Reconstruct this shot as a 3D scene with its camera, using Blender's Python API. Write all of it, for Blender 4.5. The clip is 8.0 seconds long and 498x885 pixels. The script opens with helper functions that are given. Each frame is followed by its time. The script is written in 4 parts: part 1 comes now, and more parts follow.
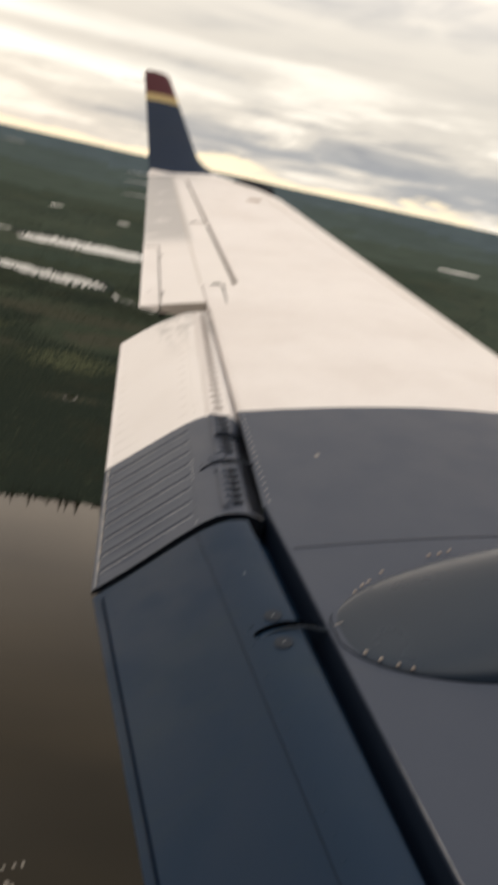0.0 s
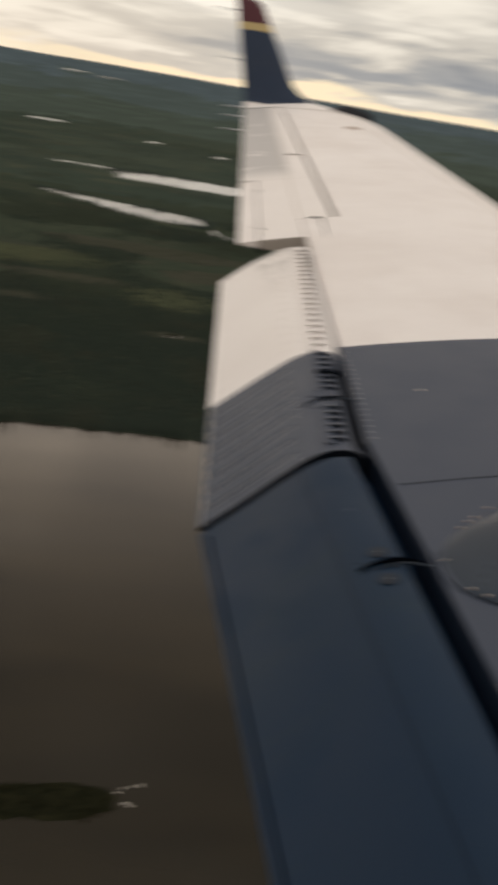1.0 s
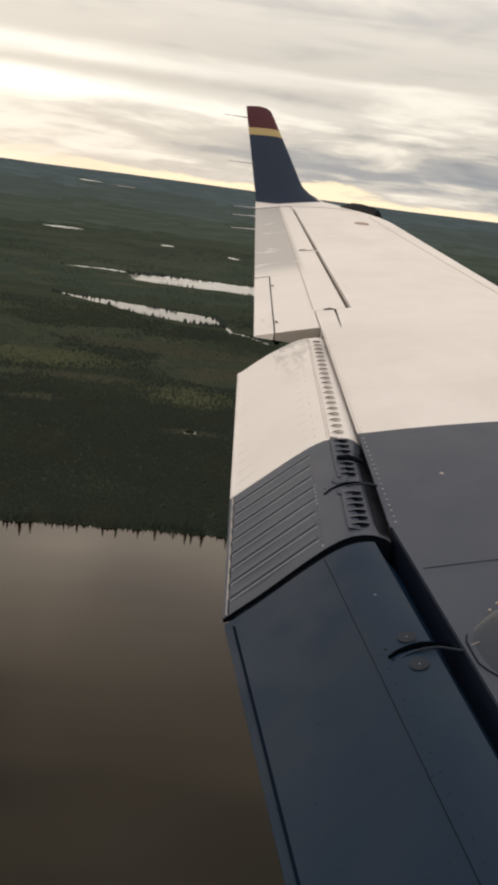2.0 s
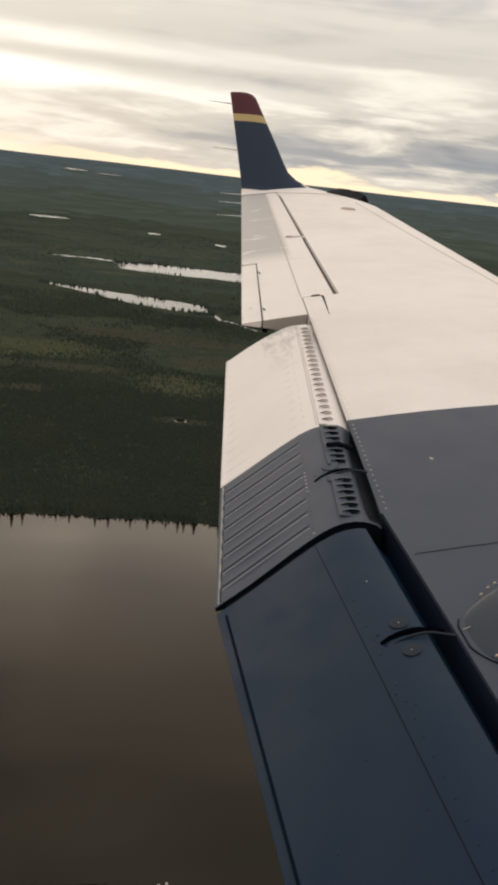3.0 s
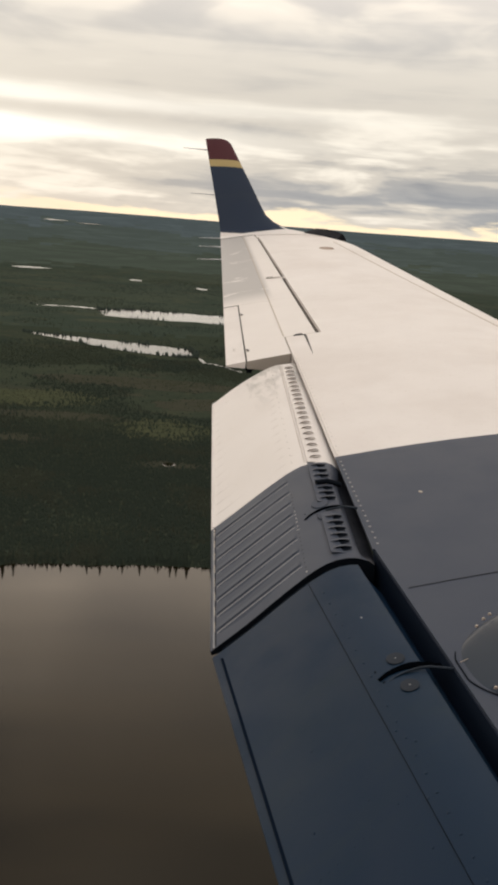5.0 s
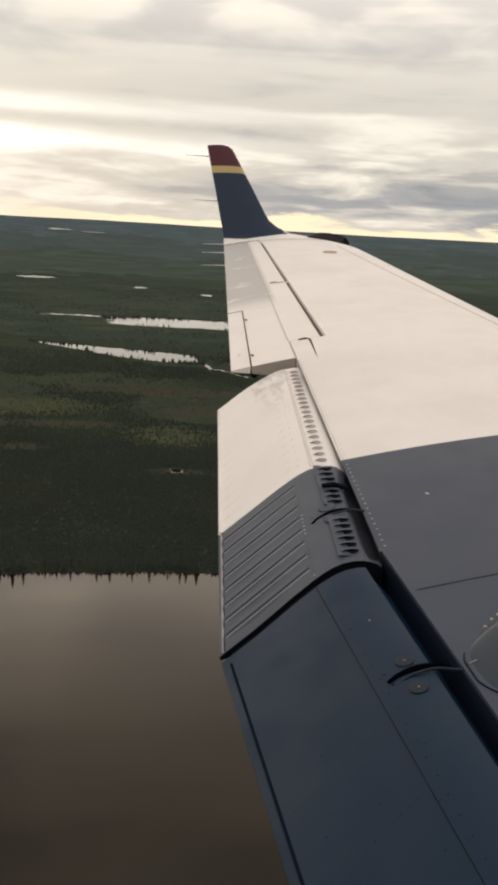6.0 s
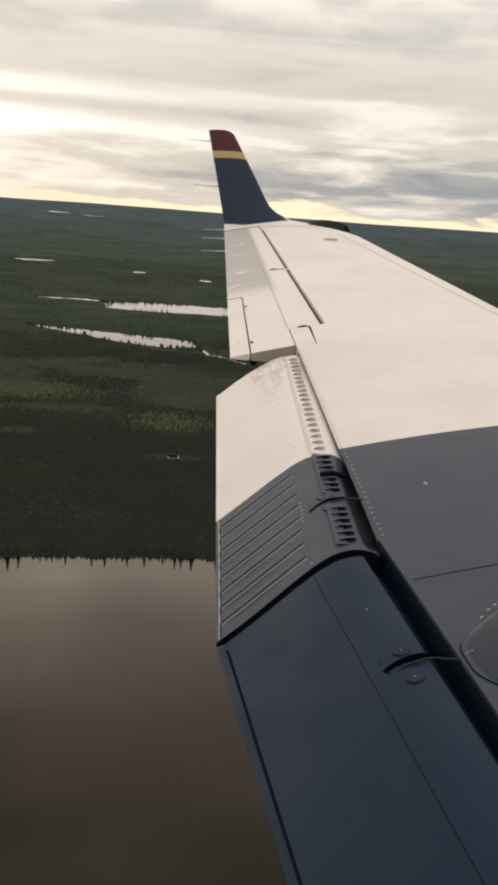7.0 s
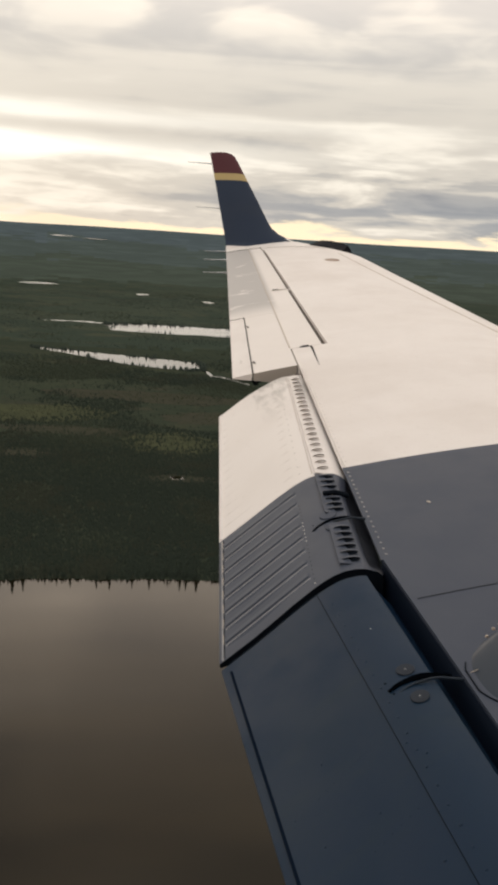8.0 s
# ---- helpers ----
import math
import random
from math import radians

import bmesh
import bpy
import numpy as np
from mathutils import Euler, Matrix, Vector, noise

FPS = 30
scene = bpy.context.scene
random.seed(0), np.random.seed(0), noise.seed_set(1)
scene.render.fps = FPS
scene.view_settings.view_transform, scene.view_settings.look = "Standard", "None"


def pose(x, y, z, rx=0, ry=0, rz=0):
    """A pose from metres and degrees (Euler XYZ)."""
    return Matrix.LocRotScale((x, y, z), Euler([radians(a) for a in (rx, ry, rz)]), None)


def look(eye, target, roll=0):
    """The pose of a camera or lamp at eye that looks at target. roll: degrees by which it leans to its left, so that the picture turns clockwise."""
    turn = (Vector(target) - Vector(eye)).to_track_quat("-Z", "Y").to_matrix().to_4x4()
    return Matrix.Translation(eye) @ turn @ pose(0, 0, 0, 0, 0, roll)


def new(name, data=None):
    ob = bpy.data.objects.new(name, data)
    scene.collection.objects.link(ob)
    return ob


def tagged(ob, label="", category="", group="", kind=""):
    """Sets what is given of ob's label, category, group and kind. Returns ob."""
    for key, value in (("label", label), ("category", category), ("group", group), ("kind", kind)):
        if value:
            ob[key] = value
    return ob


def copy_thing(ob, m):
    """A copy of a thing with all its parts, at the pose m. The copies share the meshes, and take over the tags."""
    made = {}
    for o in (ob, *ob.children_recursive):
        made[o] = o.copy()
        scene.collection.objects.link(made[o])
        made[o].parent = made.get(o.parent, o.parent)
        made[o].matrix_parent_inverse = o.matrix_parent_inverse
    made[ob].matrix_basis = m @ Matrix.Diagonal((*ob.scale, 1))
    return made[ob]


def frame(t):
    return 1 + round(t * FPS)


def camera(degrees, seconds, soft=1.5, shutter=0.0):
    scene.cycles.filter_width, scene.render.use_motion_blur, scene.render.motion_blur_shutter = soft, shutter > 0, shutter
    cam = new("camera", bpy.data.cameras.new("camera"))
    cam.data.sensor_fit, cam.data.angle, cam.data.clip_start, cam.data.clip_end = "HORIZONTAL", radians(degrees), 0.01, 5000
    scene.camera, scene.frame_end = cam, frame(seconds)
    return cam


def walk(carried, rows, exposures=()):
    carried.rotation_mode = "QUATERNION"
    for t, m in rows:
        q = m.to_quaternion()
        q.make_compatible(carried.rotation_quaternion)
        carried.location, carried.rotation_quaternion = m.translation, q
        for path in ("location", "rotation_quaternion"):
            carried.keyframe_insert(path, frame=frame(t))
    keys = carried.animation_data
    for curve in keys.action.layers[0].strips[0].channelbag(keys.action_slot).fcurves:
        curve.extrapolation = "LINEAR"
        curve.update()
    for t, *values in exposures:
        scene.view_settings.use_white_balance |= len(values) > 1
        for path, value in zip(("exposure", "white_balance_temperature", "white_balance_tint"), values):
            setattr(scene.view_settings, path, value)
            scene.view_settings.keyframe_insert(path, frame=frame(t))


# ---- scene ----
cam = camera(29.08, 8.0, soft=3.6, shutter=0.95)

# seconds, x forward, y outboard, z up, turn towards the nose, tilt down, lean to the left
PATH = [
    (0.0, 0.001, 0.001, 0.006, 16.63, 14.87, 12.49),
    (0.2, -0.001, 0.007, 0.006, 15.56, 16.39, 13.07),
    (0.4, -0.002, 0.004, 0.007, 14.02, 15.72, 12.33),
    (0.5, 0.003, 0.001, 0.008, 13.19, 14.80, 11.43),
    (0.6, 0.007, -0.002, 0.006, 13.07, 14.06, 10.99),
    (0.7, 0.003, -0.000, 0.007, 13.98, 14.92, 10.92),
    (0.8, -0.001, 0.001, 0.008, 14.90, 16.74, 11.44),
    (0.9, 0.001, 0.003, 0.010, 13.85, 18.11, 10.86),
    (1.0, 0.002, 0.004, 0.012, 11.10, 19.86, 9.67),
    (1.1, -0.000, 0.002, 0.006, 9.52, 19.35, 9.49),
    (1.2, -0.003, -0.000, 0.001, 9.62, 18.30, 9.30),
    (1.5, -0.005, -0.001, 0.002, 9.21, 16.12, 8.59),
    (2.0, -0.004, -0.002, -0.004, 9.09, 14.45, 7.45),
    (2.2, -0.005, 0.004, -0.001, 10.71, 15.33, 8.64),
    (3.5, 0.003, 0.001, 0.000, 9.21, 14.85, 5.60),
    (4.0, -0.000, 0.002, 0.002, 9.82, 14.37, 5.86),
    (4.5, 0.001, 0.001, 0.000, 9.57, 13.39, 5.36),
    (4.7, 0.001, 0.000, 0.000, 10.26, 12.98, 4.79),
    (5.8, 0.003, -0.005, 0.001, 9.39, 12.47, 3.08),
    (6.0, 0.006, -0.006, 0.000, 9.74, 12.38, 3.21),
    (6.5, 0.007, -0.001, 0.002, 10.10, 13.04, 3.71),
    (7.0, 0.000, 0.000, 0.000, 10.00, 13.16, 4.10),
    (7.5, 0.004, -0.000, -0.000, 10.30, 12.57, 3.71),
    (8.0, 0.005, -0.000, -0.002, 9.67, 11.95, 3.55),
]
walk(cam, [(t, pose(x, y, z, 90, 0, -turn) @ pose(0, 0, 0, -tilt, 0, 0) @ pose(0, 0, 0, 0, 0, lean))
           for t, x, y, z, turn, tilt, lean in PATH],
     exposures=[(0.0, 0.2), (0.5, 0.16), (0.8, 0.03), (1.0, -0.14), (1.5, 0.0), (3.5, 0.02), (8.0, 0.02)])

# ---- sky and sun ----
SUN_TURN, SUN_UP = radians(-7), radians(7)
HORIZON = 0.0026
world = bpy.data.worlds.new("evening_overcast")
scene.world = world
world.use_nodes = True
wn, wl = world.node_tree.nodes, world.node_tree.links
wn.clear()


def wnode(kind, **values):
    n = wn.new(kind)
    for key, value in values.items():
        if key in n.inputs:
            n.inputs[key].default_value = value
    return n


def wmath(op, a, b=None, clamp=False):
    n = wn.new("ShaderNodeMath")
    n.operation, n.use_clamp = op, clamp
    for i, v in enumerate((a, b)):
        if v is None:
            continue
        if isinstance(v, (int, float)):
            n.inputs[i].default_value = v
        else:
            wl.new(v, n.inputs[i])
    return n.outputs[0]


def wmap(v, a, b, c, d, smooth=True):
    n = wn.new("ShaderNodeMapRange")
    n.interpolation_type = "SMOOTHSTEP" if smooth else "LINEAR"
    wl.new(v, n.inputs[0])
    for i, k in enumerate((a, b, c, d)):
        n.inputs[i + 1].default_value = k
    return n.outputs[0]


def wmix(fac, a, b, blend="MIX"):
    n = wn.new("ShaderNodeMix")
    n.data_type, n.blend_type, n.clamp_result = "RGBA", blend, False
    for socket, v in ((n.inputs[0], fac), (n.inputs[6], a), (n.inputs[7], b)):
        if isinstance(v, (int, float)):
            socket.default_value = v
        elif isinstance(v, tuple):
            socket.default_value = (*v, 1)
        else:
            wl.new(v, socket)
    return n.outputs[2]


sky = wn.new("ShaderNodeTexSky")
sky.sky_type, sky.sun_disc = "NISHITA", False
sky.sun_elevation, sky.sun_rotation = SUN_UP, SUN_TURN
coord = wn.new("ShaderNodeTexCoord").outputs["Generated"]
split = wn.new("ShaderNodeSeparateXYZ")
wl.new(coord, split.inputs[0])
up = wmath("SUBTRACT", split.outputs[2], HORIZON)
far = wmath("DIVIDE", 1.0, wmath("ADD", wmath("MAXIMUM", up, 0.0), 0.15))


def cloud(sx, sy, scale, detail, rough, distort, seed):
    """Noise on a flat deck of cloud overhead, seen in perspective."""
    deck = wn.new("ShaderNodeCombineXYZ")
    wl.new(wmath("MULTIPLY", wmath("MULTIPLY", split.outputs[0], far), sx), deck.inputs[0])
    wl.new(wmath("MULTIPLY", wmath("MULTIPLY", split.outputs[1], far), sy), deck.inputs[1])
    deck.inputs[2].default_value = seed
    n = wnode("ShaderNodeTexNoise", Scale=scale, Detail=detail, Roughness=rough, Distortion=distort)
    wl.new(deck.outputs[0], n.inputs["Vector"])
    return n.outputs[0]


broad = cloud(0.9, 0.8, 0.85, 3, 0.5, 0.5, 3.1)
streak = cloud(0.85, 1.05, 1.5, 5, 0.5, 0.8, 7.7)
fine = cloud(1.1, 1.0, 4.0, 3, 0.5, 0.5, 1.3)


def layers(sx, sy, sz, scale, detail, rough, distort, rise=0.0):
    """Noise in flat layers that lie parallel to the horizon."""
    at = wn.new("ShaderNodeCombineXYZ")
    for i, (v, k) in enumerate(((split.outputs[0], sx), (split.outputs[1], sy), (up, sz))):
        wl.new(wmath("MULTIPLY", wmath("ADD", v, rise) if i == 2 else v, k), at.inputs[i])
    n = wnode("ShaderNodeTexNoise", Scale=scale, Detail=detail, Roughness=rough, Distortion=distort)
    wl.new(at.outputs[0], n.inputs["Vector"])
    return n.outputs[0]


bands = wmap(layers(2.4, 1.6, 22.0, 1.15, 4, 0.42, 0.7), 0.3, 0.7, 0.12, 0.88)
thin = wmap(layers(2.6, 2.0, 84.0, 1.0, 6, 0.6, 0.7), 0.3, 0.7, -1.0, 1.0)
puffs = wmath("SUBTRACT", layers(6.2, 4.6, 40.0, 1.15, 7, 0.52, 0.45), 0.5)
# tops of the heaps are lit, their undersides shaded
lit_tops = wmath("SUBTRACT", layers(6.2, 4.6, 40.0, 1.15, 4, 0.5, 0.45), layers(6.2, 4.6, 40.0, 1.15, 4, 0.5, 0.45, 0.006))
rightward = wmap(split.outputs[0], -0.02, 0.22, 0.0, 1.0)
tone = wmath("ADD", wmath("ADD", wmath("MULTIPLY", broad, 0.4), wmath("ADD", wmath("MULTIPLY", streak, 0.32), wmath("MULTIPLY", bands, 0.43))), wmath("MULTIPLY", wmath("SUBTRACT", fine, 0.5), wmap(up, 0.06, 0.14, 0.36, 0.16)))
calm = wmath("ADD", wmap(up, 0.06, 0.13, 0.58, 0.28), wmap(up, 0.26, 0.36, 0.0, 0.9))
tone = wmath("ADD", wmath("MULTIPLY", wmath("SUBTRACT", tone, 0.575), calm), 0.725)
# fine streaks in the middle of the deck, heaped cloud with lit tops further down
tone = wmath("ADD", tone, wmath("MULTIPLY", thin, wmath("MULTIPLY", wmap(up, 0.012, 0.04, 0.3, 1.0), wmap(up, 0.11, 0.18, 0.018, 0.004))))
heaped = wmath("MULTIPLY", wmap(up, 0.12, 0.05, 0.10, 0.78), wmath("ADD", wmath("MULTIPLY", rightward, 0.8), 0.2))
tone = wmath("ADD", tone, wmath("MULTIPLY", wmath("ADD", wmath("MULTIPLY", puffs, 0.85), wmath("MULTIPLY", lit_tops, 0.5)), heaped))
low_dark = wmath("MULTIPLY", wmap(up, 0.070, 0.030, 0.0, 0.085), wmap(up, 0.010, 0.022, 0.3, 1.0))
tone = wmath("SUBTRACT", tone, wmath("MULTIPLY", low_dark, wmath("ADD", wmath("MULTIPLY", rightward, 0.85), 0.2)))
tone = wmath("ADD", tone, wmath("MULTIPLY", rightward, wmath("MULTIPLY", wmap(up, 0.04, 0.06, 0.0, 1.0), wmap(up, 0.085, 0.12, 0.05, 0.0))))
tone = wmath("SUBTRACT", tone, wmath("MULTIPLY", rightward, wmap(up, 0.10, 0.14, 0.0, 0.03)))
patchy = cloud(1.0, 0.8, 3.6, 3, 0.45, 0.5, 5.5)
tone = wmath("ADD", tone, wmath("MULTIPLY", wmath("SUBTRACT", patchy, 0.5), wmap(up, 0.13, 0.22, 0.08, 0.46)))
tone = wmath("ADD", tone, wmap(up, 0.12, 0.18, 0.02, -0.045))
tone = wmath("ADD", tone, wmath("MULTIPLY", wmath("SUBTRACT", 1.0, rightward), wmath("MULTIPLY", wmap(up, 0.015, 0.04, 0.0, 1.0), wmap(up, 0.09, 0.13, 0.028, 0.0))))
ramp = wn.new("ShaderNodeValToRGB")
ramp.color_ramp.interpolation = "EASE"
for pos, col in ((0.36, (0.29, 0.30, 0.33)), (0.60, (0.530, 0.513, 0.490)), (0.73, (0.735, 0.69, 0.62)), (0.88, (1.05, 0.985, 0.87))):
    e = ramp.color_ramp.elements.new(pos)
    e.color = (*col, 1)
ramp.color_ramp.elements.remove(ramp.color_ramp.elements[0])
ramp.color_ramp.elements.remove(ramp.color_ramp.elements[-1])
wl.new(tone, ramp.inputs[0])
# brightness by height: unseen peaks above the sun and overhead light water and wing
profile = wn.new("ShaderNodeValToRGB")
profile.color_ramp.interpolation = "B_SPLINE"
for pos, level in ((0.0, 1.0), (0.13, 0.95), (0.22, 1.5), (0.33, 2.9), (0.44, 1.3), (0.58, 0.58), (0.75, 0.8), (0.999, 3.45)):
    e = profile.color_ramp.elements.new(pos)
    level /= 4
    e.color = (level, level * (0.872 if 0.3 < pos < 0.7 else 0.985), level * (0.765 if 0.3 < pos < 0.7 else 0.975 if pos > 0.7 else 0.965), 1)
profile.color_ramp.elements.remove(profile.color_ramp.elements[0])
profile.color_ramp.elements.remove(profile.color_ramp.elements[-1])
wl.new(up, profile.inputs[0])
clouds = wmix(1.0, wmix(1.0, ramp.outputs[0], (4.0, 4.0, 4.0), "MULTIPLY"), profile.outputs[0], "MULTIPLY")
# the low sun behind thin cloud, drawn out along a break in the deck
aim = Vector((math.sin(SUN_TURN) * math.cos(SUN_UP), math.cos(SUN_TURN) * math.cos(SUN_UP), math.sin(SUN_UP)))
dot = wn.new("ShaderNodeVectorMath")
dot.operation = "DOT_PRODUCT"
wl.new(coord, dot.inputs[0])
dot.inputs[1].default_value = aim
near_sun = wmath("POWER", wmath("MAXIMUM", dot.outputs["Value"], 0.0), 180.0)
glow = wmath("MULTIPLY", near_sun, wmap(tone, 0.52, 0.85, 0.02, 0.2))
clouds = wmix(glow, clouds, (1.12, 1.06, 0.93))


def bell(v, middle, width):
    k = wmath("DIVIDE", wmath("SUBTRACT", v, middle), width)
    return wmath("POWER", 2.718, wmath("MULTIPLY", wmath("MULTIPLY", k, k), -1.0))


wavy = wmath("ADD", wmath("ADD", up, wmath("MULTIPLY", wmath("SUBTRACT", streak, 0.5), 0.014)), wmath("MULTIPLY", puffs, 0.012))
broken = wmath("MULTIPLY", bell(wavy, 0.076, 0.0098), bell(split.outputs[0], -0.2, 0.27))
front = wmap(split.outputs[1], 0.0, 0.5, 0.0, 1.0)
thin_break = wmath("MULTIPLY", wmath("MULTIPLY", bell(wavy, 0.107, 0.007), bell(split.outputs[0], -0.15, 0.32)), 0.5)
broken = wmath("MAXIMUM", broken, thin_break)
clouds = wmix(wmath("MULTIPLY", broken, front), clouds, (1.5, 1.43, 1.27))
# the clear gap under the deck along the horizon
torn = wmath("ADD", wmath("MULTIPLY", puffs, wmap(split.outputs[0], -0.12, 0.08, 0.035, 0.065)), wmath("MULTIPLY", wmath("SUBTRACT", fine, 0.5), 0.012))
gap = wmath("MULTIPLY", wmap(wmath("ADD", up, torn), 0.0140, 0.0070, 0.0, 1.0), wmap(split.outputs[0], -0.12, 0.08, 0.5, 0.95))
bluish = wmath("MULTIPLY", wmath("MULTIPLY", wmap(up, 0.006, 0.018, 0.0, 1.0), wmap(up, 0.03, 0.07, 0.5, 0.0)), rightward)
clouds = wmix(wmath("MULTIPLY", bluish, wmap(tone, 0.60, 0.80, 1.0, 0.0)), clouds, (0.33, 0.36, 0.40))
clouds = wmix(gap, clouds, (1.22, 1.02, 0.70))
thin_blue = wmix(1.0, sky.outputs[0], (0.02, 0.02, 0.02), "MULTIPLY")
whole = wmix(0.94, thin_blue, clouds)
back = wn.new("ShaderNodeBackground")
back.inputs[1].default_value = 1.0
wl.new(whole, back.inputs[0])
wl.new(back.outputs[0], wn.new("ShaderNodeOutputWorld").inputs[0])

sun = new("sun", bpy.data.lights.new("sun", "SUN"))
sun.data.energy, sun.data.angle, sun.data.color = 0.5, radians(100), (1.0, 0.9, 0.78)
sun.matrix_world = look(aim * 100, (0, 0, 0))

# ---- materials ----
def rgb(c):
    return (*c, 1)


class Mat:
    """A small builder for a node material."""

    def __init__(self, name, rough=0.5, metal=0.0, coat=0.0, ior=1.5, spec=0.5):
        self.m = bpy.data.materials.new(name)
        self.m.use_nodes = True
        self.n, self.l = self.m.node_tree.nodes, self.m.node_tree.links
        self.b = self.n["Principled BSDF"]
        self.b.inputs["Roughness"].default_value = rough
        self.b.inputs["Metallic"].default_value = metal
        self.b.inputs["Coat Weight"].default_value = coat
        self.b.inputs["Coat Roughness"].default_value = 0.12
        self.b.inputs["IOR"].default_value = ior
        self.b.inputs["Specular IOR Level"].default_value = spec
        self.at = self.n.new("ShaderNodeTexCoord").outputs["Object"]

    def noise(self, scale, detail=4, rough=0.55, stretch=(1, 1, 1), distort=0.0):
        mp = self.n.new("ShaderNodeMapping")
        mp.inputs["Scale"].default_value = stretch
        self.l.new(self.at, mp.inputs[0])
        t = self.n.new("ShaderNodeTexNoise")
        t.inputs["Scale"].default_value, t.inputs["Detail"].default_value = scale, detail
        t.inputs["Roughness"].default_value, t.inputs["Distortion"].default_value = rough, distort
        self.l.new(mp.outputs[0], t.inputs["Vector"])
        return t.outputs[0]

    def map(self, v, a, b, c=0.0, d=1.0):
        t = self.n.new("ShaderNodeMapRange")
        t.interpolation_type = "SMOOTHSTEP"
        self.l.new(v, t.inputs[0])
        for i, k in enumerate((a, b, c, d)):
            t.inputs[i + 1].default_value = k
        return t.outputs[0]

    def mul(self, a, b):
        t = self.n.new("ShaderNodeMath")
        t.operation = "MULTIPLY"
        self.l.new(a, t.inputs[0])
        if isinstance(b, (int, float)):
            t.inputs[1].default_value = b
        else:
            self.l.new(b, t.inputs[1])
        return t.outputs[0]

    def mix(self, fac, a, b):
        t = self.n.new("ShaderNodeMix")
        t.data_type = "RGBA"
        for s, v in ((t.inputs[0], fac), (t.inputs[6], a), (t.inputs[7], b)):
            if isinstance(v, (int, float)):
                s.default_value = v
            elif isinstance(v, tuple):
                s.default_value = rgb(v)
            else:
                self.l.new(v, s)
        return t.outputs[2]

    def color(self, v):
        if isinstance(v, tuple):
            self.b.inputs["Base Color"].default_value = rgb(v)
        else:
            self.l.new(v, self.b.inputs["Base Color"])
        return self

    def rough(self, v):
        self.l.new(v, self.b.inputs["Roughness"])
        return self

    def bump(self, v, strength, distance):
        t = self.n.new("ShaderNodeBump")
        t.inputs["Strength"].default_value, t.inputs["Distance"].default_value = strength, distance
        self.l.new(v, t.inputs["Height"])
        self.l.new(t.outputs[0], self.b.inputs["Normal"])
        return self


def paint(name, base, dirt, rough, amount, coat=0.0, speck=0.5, spec=0.25, uneven=1.0, drawn=1.0):
    """Aircraft paint: cloudy fading, grime drawn out along the airflow, oil-canned skin."""
    m = Mat(name, rough, coat=coat, spec=spec)
    cloudy = m.map(m.noise(1.6, 5, 0.6), 0.35, 0.7)
    streaks = m.map(m.noise(3.0, 5, 0.6, (0.35, 3.0, 1.0), 0.4), 0.52, 0.78)
    grain = m.map(m.noise(60, 3, 0.6), 0.55, 0.8)
    c = m.mix(m.mul(cloudy, amount * 0.6), base, dirt)
    c = m.mix(m.mul(streaks, amount * drawn), c, dirt)
    c = m.mix(m.mul(grain, amount * speck), c, dirt)
    m.color(c)
    m.rough(m.map(m.noise(7, 4), 0.3, 0.75, rough * (1 - 0.2 * uneven), rough * (1 + 0.35 * uneven)))
    m.bump(m.noise(2.2, 3, 0.4, (1.0, 1.6, 1.0)), 0.05 * uneven, 0.012)
    return m.m


WHITE = paint("worn_white_paint", (0.780, 0.748, 0.738), (0.63, 0.58, 0.555), 0.55, 0.72, drawn=0.18)
GREY = paint("grey_paint", (0.0520, 0.0640, 0.0940), (0.0455, 0.0560, 0.0800), 0.5, 0.2, speck=0.3, spec=0.20, uneven=0.3)
# paler grey: highlights of rib lips and trailing edge put into colour
RIB_GREY = paint("pale_grey_highlight_paint", (0.24, 0.245, 0.265), (0.18, 0.185, 0.205), 0.34, 0.3, speck=0.3, spec=0.4)
NACELLE = paint("grey_nacelle_paint", (0.018, 0.030, 0.050), (0.019, 0.027, 0.040), 0.30, 0.5, speck=0.3, spec=0.25, uneven=0.5)
NAVY = paint("navy_blue_paint", (0.0078, 0.0238, 0.0530), (0.0140, 0.0305, 0.0470), 0.40, 0.55, spec=0.15)
RED = paint("dark_red_paint", (0.088, 0.027, 0.036), (0.075, 0.032, 0.038), 0.4, 0.4)
YELLOW = paint("yellow_paint", (0.47, 0.37, 0.18), (0.38, 0.30, 0.16), 0.4, 0.4)
# winglet navy lightened: haze and reflections put into its colour
TIP_BLUE = paint("hazed_blue_winglet_paint", (0.018, 0.031, 0.062), (0.028, 0.040, 0.064), 0.45, 0.4, speck=0.0, spec=0.25)
FUSELAGE = paint("dark_blue_fuselage_paint", (0.05, 0.06, 0.09), (0.06, 0.06, 0.07), 0.35, 0.4)
sm = Mat("stained_white_paint", 0.55, spec=0.25)
xyz = sm.n.new("ShaderNodeSeparateXYZ")
sm.l.new(sm.at, xyz.inputs[0])
blot = sm.map(sm.noise(2.6, 6, 0.68, (1.0, 1.6, 1.0), 0.9), 0.33, 0.42)
lean = sm.n.new("ShaderNodeMath")
lean.operation = "MULTIPLY_ADD"
sm.l.new(xyz.outputs[1], lean.inputs[0])
lean.inputs[1].default_value = -0.085
sm.l.new(xyz.outputs[0], lean.inputs[2])
reach = sm.mul(sm.map(xyz.outputs[1], 5.36, 5.75), sm.map(lean.outputs[0], 0.615, 0.565))
shade = sm.mix(sm.mul(sm.map(sm.noise(1.6, 5, 0.6), 0.35, 0.7), 0.2), (0.778, 0.744, 0.730), (0.595, 0.557, 0.525))
